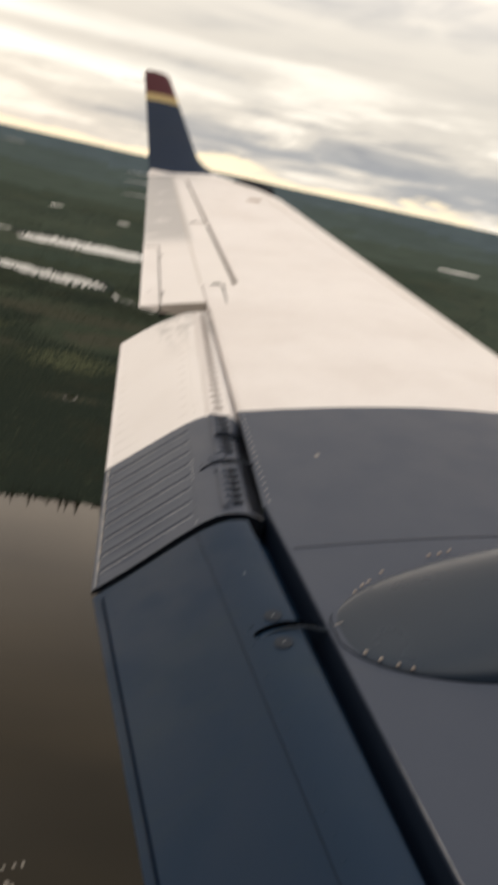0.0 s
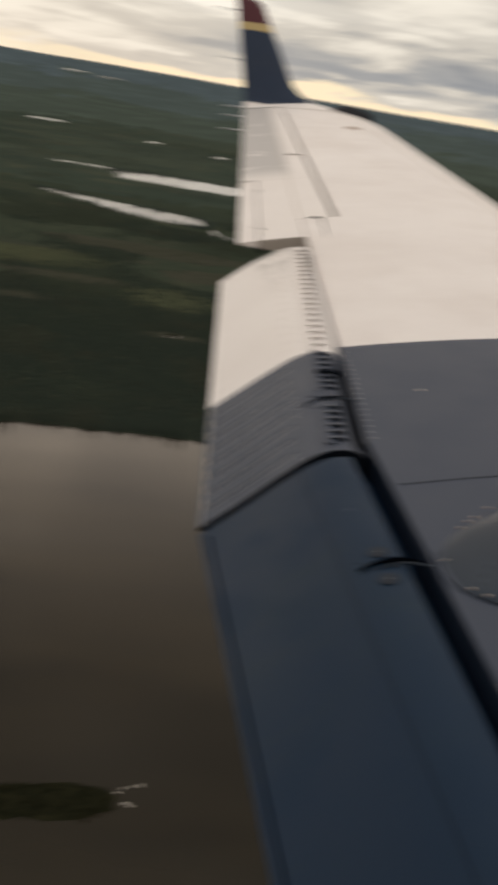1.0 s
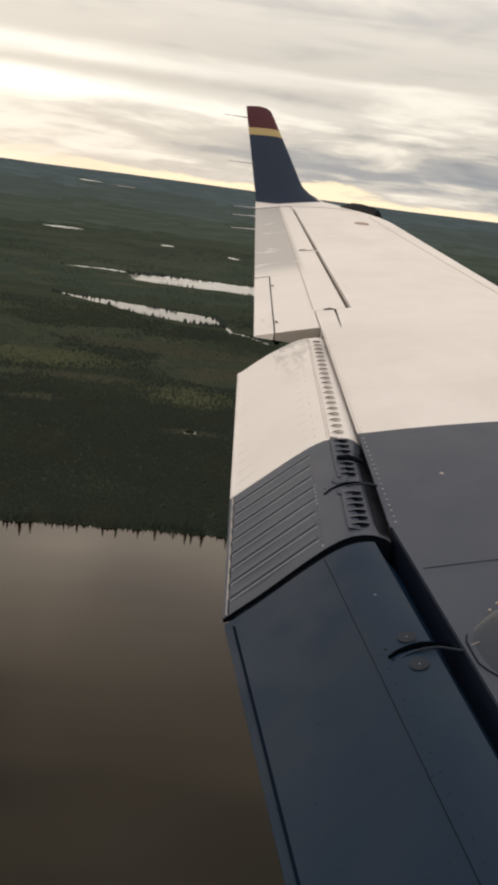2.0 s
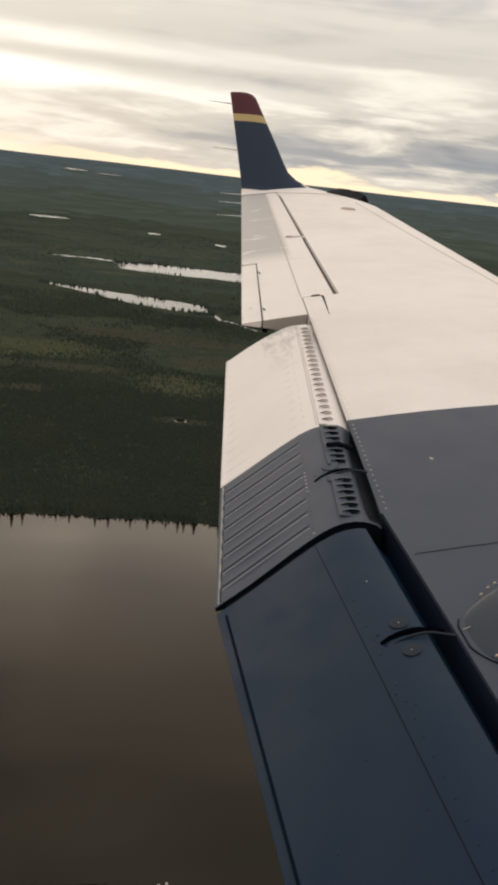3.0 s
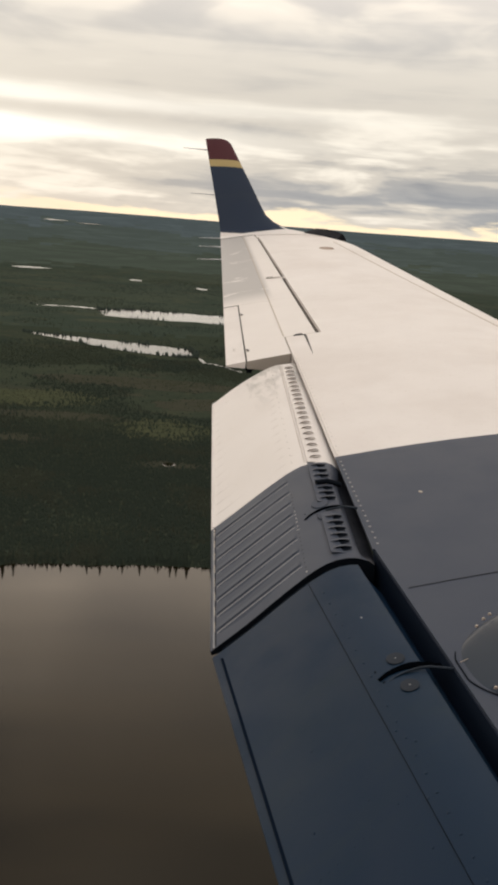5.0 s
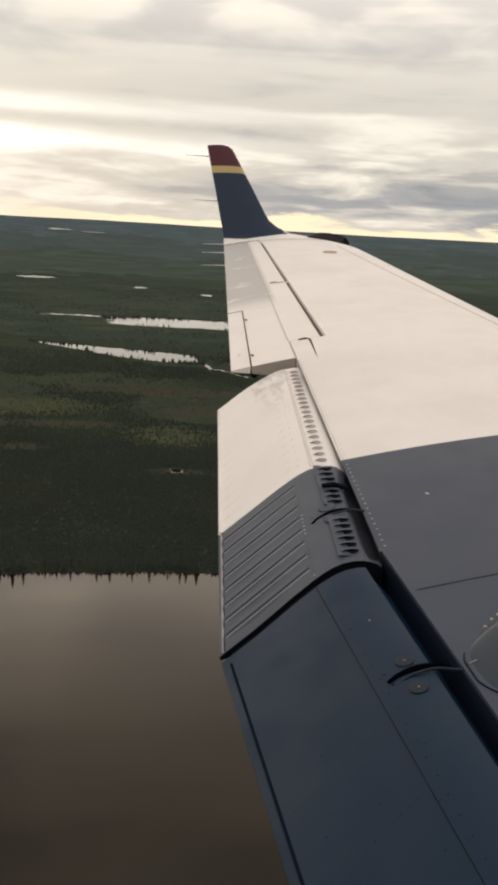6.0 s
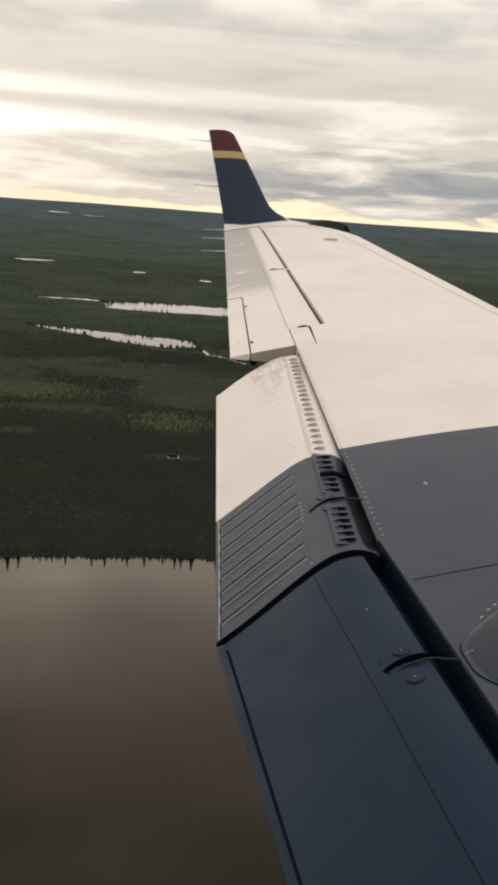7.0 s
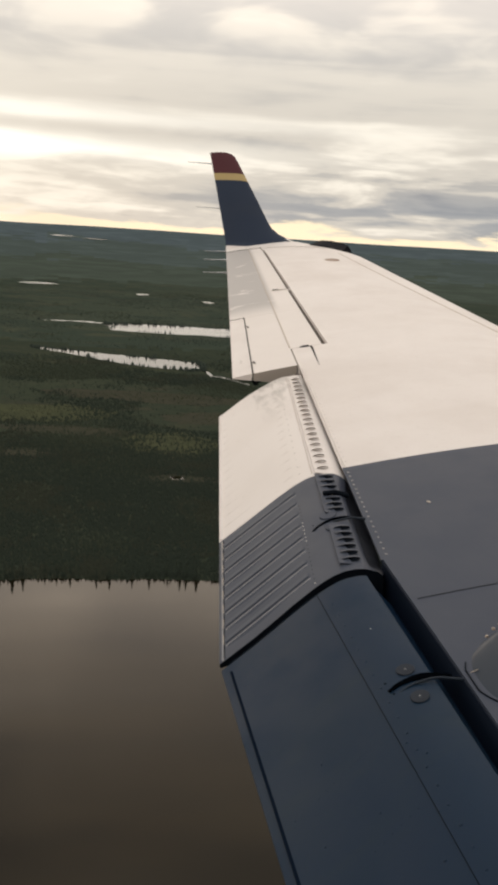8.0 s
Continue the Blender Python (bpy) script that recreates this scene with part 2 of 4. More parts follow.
STAINED = sm.color(sm.mix(sm.mul(sm.mul(blot, reach), 0.95), shade, (0.45, 0.44, 0.44))).m
fm = Mat("smeared_white_flap_paint", 0.55, spec=0.25)
fx = fm.n.new("ShaderNodeSeparateXYZ")
fm.l.new(fm.at, fx.inputs[0])
smear = fm.map(fm.noise(9.0, 5, 0.65, (2.2, 0.5, 1.0), 0.6), 0.46, 0.62)
grimy = fm.mul(fm.map(fx.outputs[1], 3.55, 4.1), fm.map(fx.outputs[0], 0.66, 0.74))
cast = fm.mix(fm.mul(fm.map(fm.noise(1.4, 5, 0.6), 0.35, 0.7), 0.25), (0.780, 0.748, 0.738), (0.65, 0.60, 0.57))
speckle = fm.map(fm.noise(38, 3, 0.6), 0.66, 0.74)
cast = fm.mix(fm.mul(speckle, 0.35), cast, (0.50, 0.45, 0.41))
FLAP_WHITE = fm.color(fm.mix(fm.mul(fm.mul(smear, grimy), 0.6), cast, (0.40, 0.385, 0.375))).m
SPAR = Mat("shaded_navy_spar_paint", 0.55, spec=0.15).color((0.0062, 0.0122, 0.0260)).m
GROOVE = Mat("dark_navy_groove", 0.9, spec=0.03).color((0.004, 0.009, 0.020)).m
# darker copy of the grey paint for the shaded flap nose
NOSE = paint("shaded_grey_nose_paint", (0.022, 0.025, 0.034), (0.014, 0.016, 0.022), 0.55, 0.5, spec=0.15)
INK = Mat("black_slot_shade", 1.0, spec=0.0).color((0.0012, 0.0017, 0.0028)).m
# black parts, and gaps whose shade is put into colour
BLACK = Mat("black_parts_and_gap_shade", 0.8, spec=0.05).color((0.006, 0.009, 0.0145)).m
rb = Mat("black_rubber_boot", 0.8)
rb.b.inputs["Specular IOR Level"].default_value = 0.06
RUBBER = rb.color(rb.mix(rb.map(rb.noise(14, 4), 0.4, 0.7), (0.010, 0.011, 0.015), (0.020, 0.020, 0.024))).m
st = Mat("dull_steel", 0.38, 0.9)
STEEL = st.color(st.mix(st.map(st.noise(40, 3), 0.4, 0.7), (0.52, 0.52, 0.53), (0.34, 0.33, 0.33))).m
tn = Mat("tarnished_screw_head", 0.4, 0.6)
TARNISHED = tn.color(tn.mix(tn.map(tn.noise(60, 3), 0.4, 0.7), (0.55, 0.48, 0.42), (0.36, 0.27, 0.21))).m
VENT_SHADE = Mat("grey_vent_shade_and_print", 0.7, spec=0.2).color((0.40, 0.37, 0.345)).m
RIB = Mat("grey_end_rib", 0.7, spec=0.2).color((0.38, 0.35, 0.32)).m
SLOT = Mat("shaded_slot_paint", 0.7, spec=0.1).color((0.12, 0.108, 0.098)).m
RUSTY = Mat("brown_weathered_cap", 0.6, spec=0.2)
RUSTY = RUSTY.color(RUSTY.mix(RUSTY.map(RUSTY.noise(30, 4), 0.4, 0.65), (0.42, 0.34, 0.29), (0.24, 0.16, 0.12))).m
SEAL = Mat("grey_brown_sealant", 0.7).color((0.50, 0.45, 0.40)).m
DARKSEAM = Mat("dark_seam", 0.8, spec=0.1).color((0.025, 0.025, 0.027)).m
COVER = paint("worn_cover_plate_paint", (0.026, 0.034, 0.048), (0.042, 0.040, 0.041), 0.6, 0.5, spec=0.1)
FADED = paint("faded_grey_cover_paint", (0.016, 0.026, 0.042), (0.024, 0.030, 0.040), 0.5, 0.4)

FAR_LAND = []


def lowland(name, moss, damp, brown, straw, dark):
    """Bog and forest floor in soft patches."""
    g = Mat(name, 1.0, spec=0.0)
    wet = g.map(g.noise(0.0035, 6, 0.6, (1, 1.3, 1), 0.6), 0.40, 0.62)
    sedge = g.map(g.noise(0.009, 7, 0.62, (1, 1.2, 1), 1.0), 0.53, 0.66)
    heath = g.map(g.noise(0.0125, 7, 0.65, (1, 1.5, 1), 0.7), 0.54, 0.68)
    tuft = g.map(g.noise(0.12, 5, 0.65), 0.4, 0.68)
    c = g.mix(wet, moss, damp)
    c = g.mix(g.mul(heath, 0.6), c, brown)
    c = g.mix(g.mul(sedge, 0.7), c, straw)
    c = g.mix(g.mul(tuft, 0.5), c, dark)
    return g.color(c).bump(g.noise(0.25, 4, 0.6), 0.6, 1.2).m


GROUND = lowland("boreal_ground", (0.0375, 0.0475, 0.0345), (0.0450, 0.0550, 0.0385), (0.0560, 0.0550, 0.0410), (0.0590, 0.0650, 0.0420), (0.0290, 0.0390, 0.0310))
# paler, bluer copy of the ground: distance haze put into its colours
FURTHER = lowland("hazed_boreal_ground", (0.0420, 0.0560, 0.0440), (0.0540, 0.0670, 0.0510), (0.0640, 0.0640, 0.0500), (0.0680, 0.0740, 0.0520), (0.0350, 0.0470, 0.0390))
# rim land: haze put into base colours, each step paler and bluer
for name, tint in (("lightly_hazed_land", (0.060, 0.078, 0.066)), ("hazed_mid_land", (0.068, 0.090, 0.088)), ("hazed_far_land", (0.077, 0.103, 0.117))):
    zone = Mat(name, 1.0, spec=0.0)
    mottle = zone.map(zone.noise(0.006, 6, 0.62, (1, 1.4, 1), 0.8), 0.42, 0.66)
    FAR_LAND.append(zone.color(zone.mix(mottle, tuple(k * 0.88 for k in tint), tuple(k * 1.1 for k in tint))).m)
bg = Mat("moss_and_sedge", 1.0, spec=0.0)
bb = Mat("brown_heath", 1.0, spec=0.0)
HEATH = bb.color(bb.mix(bb.map(bb.noise(0.07, 6, 0.65, (1, 2, 1)), 0.35, 0.7), (0.043, 0.047, 0.0355), (0.055, 0.054, 0.0410))).m
BOG = bg.color(bg.mix(bg.map(bg.noise(0.09, 6, 0.65, (1, 2, 1)), 0.35, 0.7), (0.048, 0.057, 0.0360), (0.070, 0.075, 0.0440))).m


def needles(name, dark, light, tip):
    m = Mat(name, 1.0, spec=0.0)
    info = m.n.new("ShaderNodeNewGeometry").outputs["Random Per Island"]
    c = m.mix(info, dark, light)
    return m.color(m.mix(m.map(m.noise(0.9, 3, 0.7), 0.5, 0.75), c, tip)).m


SPRUCE = needles("spruce_needles", (0.0282, 0.0374, 0.0306), (0.0315, 0.0414, 0.0331), (0.0348, 0.0436, 0.0340))
# spruce for the distance, haze put into its paler, bluer colours
HAZY_SPRUCE = needles("hazed_far_needles", (0.0365, 0.0490, 0.0430), (0.0430, 0.0560, 0.0490), (0.0470, 0.0590, 0.0500))
LARCH = needles("larch_needles", (0.0350, 0.0445, 0.0330), (0.0415, 0.0505, 0.0365), (0.0450, 0.0525, 0.0370))
DRY_LARCH = needles("thin_brown_larch_needles", (0.0335, 0.0402, 0.0312), (0.0380, 0.0435, 0.0328), (0.0400, 0.0442, 0.0328))
SHRUB = needles("willow_leaves", (0.041, 0.050, 0.0340), (0.055, 0.063, 0.0400), (0.060, 0.065, 0.0410))
BARK = Mat("grey_brown_bark", 0.9).color((0.09, 0.075, 0.06)).m
rk = Mat("pale_granite", 0.85)
WET_SEDGE = Mat("wet_sedge", 1.0, spec=0.0)
WET_SEDGE = WET_SEDGE.color(WET_SEDGE.mix(WET_SEDGE.map(WET_SEDGE.noise(0.8, 4), 0.4, 0.7), (0.011, 0.012, 0.007), (0.020, 0.020, 0.011))).m
ROCK = rk.color(rk.mix(rk.map(rk.noise(1.2, 5), 0.4, 0.7), (0.34, 0.32, 0.29), (0.16, 0.15, 0.14))).bump(rk.noise(3, 5), 0.5, 0.1).m

w = Mat("peat_brown_water", 0.06, ior=1.333, spec=0.37)
w.color(w.mix(w.map(w.noise(0.012, 4, 0.5, (1, 2.5, 1)), 0.35, 0.7), (0.0070, 0.0055, 0.0023), (0.0142, 0.0105, 0.0043)))
w.rough(w.map(w.noise(0.01, 4, 0.5, (1, 3, 1)), 0.3, 0.7, 0.07, 0.15))
WATER = w.bump(w.noise(0.7, 3, 0.5, (1, 2.2, 1)), 0.09, 0.12).m

# ---- building helpers ----
def mesh_of(name, bm, mats, sharp=35):
    me = bpy.data.meshes.new(name)
    bm.normal_update()
    bm.to_mesh(me)
    bm.free()
    for m in mats if isinstance(mats, (list, tuple)) else [mats]:
        me.materials.append(m)
    for p in me.polygons:
        p.use_smooth = True
    me.set_sharp_from_angle(angle=radians(sharp))
    return me


def part(name, bm, mats, parent, label="", sharp=35):
    ob = new(name, bm if isinstance(bm, bpy.types.Mesh) else mesh_of(name, bm, mats, sharp))
    ob.parent = parent
    return tagged(ob, label)


def thing(name, label, category, group="", kind="", at=None):
    ob = new(name)
    if at:
        ob.matrix_world = at
    return tagged(ob, label, category, group, kind)


def loft(bm, loops, closed=True, caps=True, mat=lambda k: 0):
    """Skin between section loops of equal length; mat(k) gives the slot of the k-th bay."""
    vs = [[bm.verts.new(p) for p in loop] for loop in loops]
    n = len(vs[0])
    for k in range(len(vs) - 1):
        for i in range(n if closed else n - 1):
            j = (i + 1) % n
            f = bm.faces.new((vs[k][i], vs[k][j], vs[k + 1][j], vs[k + 1][i]))
            f.material_index = mat(k)
    if caps and closed:
        a = bm.faces.new(vs[0][::-1])
        b = bm.faces.new(vs[-1])
        a.material_index, b.material_index = mat(0), mat(len(vs) - 2)
    return bm


def fixed(bm):
    bmesh.ops.recalc_face_normals(bm, faces=bm.faces[:])
    return bm


def ribbon(points, width, thick, side):
    """A thin strip along points; side(p) is the direction of its width."""
    bm = bmesh.new()
    loops = []
    for k, p in enumerate(points):
        p = Vector(p)
        ahead = (Vector(points[min(k + 1, len(points) - 1)]) - Vector(points[max(k - 1, 0)])).normalized()
        s = side.normalized()
        s = (s - ahead * s.dot(ahead)).normalized()
        u = ahead.cross(s)
        if u.z < 0:
            u = -u
        wd = width[k] if isinstance(width, (list, tuple)) else width
        loops.append([p + s * wd / 2, p + s * wd / 2 + u * thick, p - s * wd / 2 + u * thick, p - s * wd / 2])
    return fixed(loft(bm, loops))


def tube(points, radii, sides=8):
    bm = bmesh.new()
    loops = []
    for k, p in enumerate(points):
        p = Vector(p)
        ahead = (Vector(points[min(k + 1, len(points) - 1)]) - Vector(points[max(k - 1, 0)])).normalized()
        s = ahead.orthogonal().normalized()
        t = ahead.cross(s)
        r = radii[k] if isinstance(radii, (list, tuple)) else radii
        loops.append([p + (s * math.cos(a) + t * math.sin(a)) * r for a in (2 * math.pi * i / sides for i in range(sides))])
    return fixed(loft(bm, loops))


# ---- the wing's geometry, metres from the window: x forward, y outboard ----
SLOPE, RISE = 0.135, 0.045


def x_te(y):
    return 1.09 - 0.118 * (8.1 - y)


def z_te(y):
    return -0.099 - SLOPE * (8.1 - y)


def x_le(y):
    return 2.125 + 0.05 * (8.1 - y)


def chord(y):
    return x_le(y) - x_te(y)


def half_depth(u, y):
    t = 0.13 if y < 4.2 else 0.13 - 0.042 * min(1, (y - 4.2) / 3.9)
    return 5 * t * (0.2969 * math.sqrt(u) - 0.126 * u - 0.3516 * u ** 2 + 0.2843 * u ** 3 - 0.1036 * u ** 4)


def camber(u):
    return 0.02 / 0.16 * (0.8 * u - u * u) if u < 0.4 else 0.02 / 0.36 * (0.2 + 0.8 * u - u * u)


def rake(u, y):
    """How far the leading edge curves back towards the tip."""
    return 0.34 * max(0.0, (y - 7.55) / 0.55) ** 2 * (1 - u) ** 2


def top(u, y, lift=0.0):
    """A point on the wing's upper skin; u runs from the leading to the trailing edge."""
    u = min(max(u, 0), 1)
    c = chord(y)
    x = x_le(y) - u * c
    return Vector((x - rake(u, y), y, z_te(y) + (x - x_te(y)) * RISE + c * (half_depth(u, y) + camber(u)) + lift))


def under(u, y, lift=0.0):
    u = min(max(u, 0), 1)
    c = chord(y)
    x = x_le(y) - u * c
    return Vector((x - rake(u, y), y, z_te(y) + (x - x_te(y)) * RISE + c * (camber(u) - half_depth(u, y)) - 0.004 + lift))


def u_at(x, y):
    return (x_le(y) - x) / chord(y)


def section(y, u0, u1, n=22):
    """A closed loop of the wing between two chord stations, along the top and back underneath."""
    us = [u0 + (u1 - u0) * (k / n) ** (2 if u0 == 0 else 1) for k in range(n + 1)]
    return [top(u, y) for u in us] + [under(u, y) for u in us[::-1][:-1 if u0 == 0 else None]]


def lipped(y):
    """A section whose upper skin runs back as a thin shroud over the flap."""
    us = [0.822 * (k / 22) ** 2 for k in range(23)]
    low = [0.775 * (k / 16) ** 2 for k in range(1, 17)]
    return [top(u, y) for u in us] + [top(0.822, y, -0.005), top(0.776, y, -0.010)] + [under(u, y) for u in low[::-1]]


def spread(a, b, n):
    return [a + (b - a) * k / n for k in range(n + 1)]


PAINT_LINE = 2.95
airplane = thing("airplane", "twin-engine commuter airplane in flight, white, grey and navy paint", "airplane")

# fixed wing: centre section, outer panel with flap shroud, aileron bay, tip
bm = bmesh.new()
ys = spread(0.12, 2.29, 10)
loft(bm, [section(y, 0, u_at(0.772 + 0.02 * (2.07 - y), y)) for y in ys], mat=lambda k: 0)
ys = spread(2.29, PAINT_LINE, 6) + spread(PAINT_LINE, 4.19, 8)[1:]
loft(bm, [lipped(y) for y in ys], mat=lambda k: 0 if k < 6 else 1)
loft(bm, [section(y, 0, 0.822) for y in spread(4.19, 4.55, 3)], mat=lambda k: 1)
ys = spread(4.55, 7.6, 12) + [7.7, 7.8]
loft(bm, [section(y, 0, 0.7145) for y in ys], mat=lambda k: 1)
ys = spread(7.80, 7.93, 3)
loft(bm, [section(y, 0, 0.724) for y in ys], mat=lambda k: 1)
ys = spread(7.93, 8.10, 5)
loft(bm, [section(y, 0, 1.0) for y in ys], mat=lambda k: 1)
wing = part("wing", fixed(bm), [GREY, WHITE], airplane, "white outer wing skin meeting grey inner skin at a straight paint line")
# the rear spar inside the slots, the slot's shade put into its grey
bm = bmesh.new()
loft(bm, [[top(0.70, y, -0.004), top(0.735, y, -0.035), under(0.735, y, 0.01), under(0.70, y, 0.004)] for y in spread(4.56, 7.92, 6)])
part("rear_spar", fixed(bm), SLOT, wing, "spar face inside the aileron slot, its grey holding the slot's shade")

# rear face of the wing above the flaps, the gap's shade in its navy
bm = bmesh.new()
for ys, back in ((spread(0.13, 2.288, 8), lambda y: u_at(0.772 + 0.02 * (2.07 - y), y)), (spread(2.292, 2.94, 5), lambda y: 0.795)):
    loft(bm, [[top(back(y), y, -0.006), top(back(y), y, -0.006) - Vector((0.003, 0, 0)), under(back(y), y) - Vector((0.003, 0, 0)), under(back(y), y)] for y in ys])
part("rear_face", fixed(bm), SPAR, wing, "navy rear face above the flaps, darkened for the gap's shade")

# aileron with its trim tab
TAB = 5.41
bm = bmesh.new()


def aileron_loop(y, u1):
    us = spread(0.7325, u1, 10)
    nose = [top(0.7285, y, -0.012), top(0.73, y, -0.004)]
    return nose + [top(u, y) for u in us] + [under(u, y) for u in us[::-1]]


loft(bm, [aileron_loop(y, 0.943) for y in spread(4.555, TAB, 4)])
loft(bm, [aileron_loop(y, 1.0) for y in spread(TAB + 0.002, 7.925, 10)])
us = spread(0.826, 0.943, 5)
loft(bm, [[top(u, y) for u in us] + [under(u, y) for u in us[::-1]] for y in spread(4.245, 4.555, 2)])
for f in bm.faces:
    if len(f.verts) > 4 and f.calc_center_median().y < 4.26:
        f.material_index = 1
aileron = part("aileron", fixed(bm), [STAINED, RIB], airplane, "white aileron with grime streaks and a worn edge")
bm = bmesh.new()
us = spread(0.9475, 1.0, 4)
loft(bm, [[top(u, y, 0.001) for u in us] + [under(u, y) for u in us[::-1]] for y in spread(4.245, TAB - 0.006, 4)])
tab = part("trim_tab", fixed(bm), WHITE, aileron)
chordwise, spanwise = Vector((1, 0, 0)), Vector((0, 1, 0))
part("tab_seam", ribbon([top(0.9453, y, 0.0005) for y in spread(4.25, TAB, 6)], 0.004, 0.0012, chordwise), DARKSEAM, aileron)
part("tab_seam", ribbon([top(u, TAB - 0.003, 0.0005) for u in spread(0.945, 1.0, 3)], 0.012, 0.0012, spanwise), DARKSEAM, aileron)
for y in (4.42, 5.16):
    bm = bmesh.new()
    bmesh.ops.create_cube(bm, size=1, matrix=Matrix.Translation(top(0.938, y, 0.004)) @ Matrix.Diagonal((0.010, 0.04, 0.005, 1)))
    bmesh.ops.bevel(bm, geom=bm.edges[:], offset=0.003, segments=2, affect="EDGES")
    part("tab_hinge", bm, BLACK, tab)
part("skin_joint", ribbon([top(0.827, y, 0.0004) for y in spread(4.57, 7.92, 14)], 0.006, 0.0016, chordwise), SEAL, aileron, "brownish sealed skin joint")
part("bracket_cover", ribbon([top(u, 6.06, 0.001) for u in spread(0.735, 0.80, 4)], [0.05, 0.05, 0.05, 0.04, 0.02], 0.003, spanwise), WHITE, aileron)
part("bracket_slot", ribbon([top(u, 6.06, 0.0045) for u in spread(0.772, 0.80, 3)], 0.03, 0.0012, spanwise), DARKSEAM, aileron)
part("slot_bridge", ribbon([top(u, 6.03, -0.004) for u in spread(0.715, 0.736, 3)], 0.05, 0.004, spanwise), WHITE, wing)
for y0, u in ((4.46, 0.9725), (4.46, 0.9765)):
    part("placard_bar", ribbon([top(u, y, 0.0012) for y in spread(y0, y0 + 0.045, 2)], 0.0022, 0.0004, chordwise), VENT_SHADE, tab)
# tab pushrod housing at the inboard end
bm = bmesh.new()
bmesh.ops.create_cube(bm, size=1, matrix=Matrix.Translation(under(0.935, 4.29, -0.012)) @ Matrix.Diagonal((0.05, 0.05, 0.036, 1)))
bmesh.ops.bevel(bm, geom=bm.edges[:], offset=0.014, segments=3, affect="EDGES")
part("pushrod_housing", bm, BLACK, aileron)

# shallow joints on the fixed skin
corner = [top(u, y, -0.002) for u, y in ((0.797, 4.552), (0.785, 4.552), (0.772, 4.549), (0.766, 4.538), (0.764, 4.515), (0.765, 4.46), (0.767, 4.36), (0.769, 4.26), (0.770, 4.19))]
part("panel_joint", tube(corner, [0.007, 0.009, 0.009, 0.007, 0.006, 0.005, 0.004, 0.003, 0.002], 6), DARKSEAM, wing)
part("panel_joint", ribbon([top(u, 2.066, 0.0003) for u in spread(0.20, 0.80, 12)], 0.0022, 0.0008, spanwise), DARKSEAM, wing)
part("boot_joint", ribbon([top(0.212 - 0.024 * (7.15 - y), y, 0.0003) for y in spread(4.0, 7.5, 14)], 0.009, 0.0012, chordwise), SEAL, wing)
part("tip_joint", ribbon([top(u, 7.928, 0.0006) for u in spread(0.72, 1.0, 6)], 0.022, 0.0014, spanwise), DARKSEAM, wing)
part("tip_joint", ribbon([top(u, 7.90 - 0.25 * (0.72 - u), 0.0003) for u in spread(0.22, 0.72, 8)], 0.02, 0.0012, spanwise), SEAL, wing)
bm = bmesh.new()
bmesh.ops.create_cone(bm, cap_ends=True, segments=24, radius1=0.058, radius2=0.05, depth=0.006)
fuel = part("fuel_cap", bm, RUSTY, wing, "dull recessed fuel filler cap")
fuel.matrix_local = Matrix.Translation(top(0.353, 7.08, 0.001)) @ pose(0, 0, 0, 7.5, -4, 0)
# small pale scratch on the skin, built as a low bump
bm = bmesh.new()
bmesh.ops.create_icosphere(bm, subdivisions=2, radius=1.0, matrix=Matrix.Diagonal((0.006, 0.010, 0.002, 1)))
scratch = part("pale_mark", bm, SEAL, wing)
scratch.matrix_local = Matrix.Translation(top(0.721, 2.582, 0.0))

bm = bmesh.new()
bmesh.ops.create_icosphere(bm, subdivisions=1, radius=1.0, matrix=Matrix.Diagonal((0.0040, 0.0040, 0.0016, 1)))
RIVET = mesh_of("rivet", bm, STEEL)
bm = bmesh.new()
bmesh.ops.create_icosphere(bm, subdivisions=1, radius=1.0, matrix=Matrix.Diagonal((0.0026, 0.0026, 0.001, 1)))
DIM_RIVET = mesh_of("rivet", bm, FADED)
bm = bmesh.new()
bmesh.ops.create_icosphere(bm, subdivisions=1, radius=1.0, matrix=Matrix.Diagonal((0.0026, 0.0026, 0.0012, 1)))
NAVY_RIVET = mesh_of("rivet", bm, NAVY)
for k in range(18):
    y = 2.315 + 0.59 * k / 17
    part("rivet", RIVET, None, wing).location = top(u_at(0.783 + 0.046 * k / 17, y), y)
for k in range(26):
    y = 3.0 + 1.15 * k / 25
    part("rivet", RIVET, None, wing).location = top(0.812, y, -0.001)
part("shroud_lip", ribbon([top(0.817, y, 0.0004) for y in spread(2.96, 4.19, 10)], 0.006, 0.003, chordwise), WHITE, wing)

# the black boot round the curved tip of the leading edge
bm = bmesh.new()
loops = []
for k, (y, x, z, h) in enumerate(((8.07, 1.86, -0.022, 0.014), (8.06, 1.875, -0.020, 0.022), (8.0, 1.945, -0.026, 0.028), (7.95, 2.02, -0.044, 0.034), (7.91, 2.07, -0.066, 0.036))):
    base = top(u_at(x - 0.03, y - 0.16), y - 0.16, 0.006)
    loops.append([base, Vector((x - 0.006, y, z + 0.02 + h * 0.8)), Vector((x + 0.02, y + 0.02, z + 0.022 + h)), Vector((x + 0.06, y + 0.05, z + h * 0.4)), Vector((x + 0.03, y + 0.04, z - 0.05))])
loft(bm, loops)
part("leading_edge_boot", fixed(bm), RUBBER, wing, "black rubber de-icing boot")

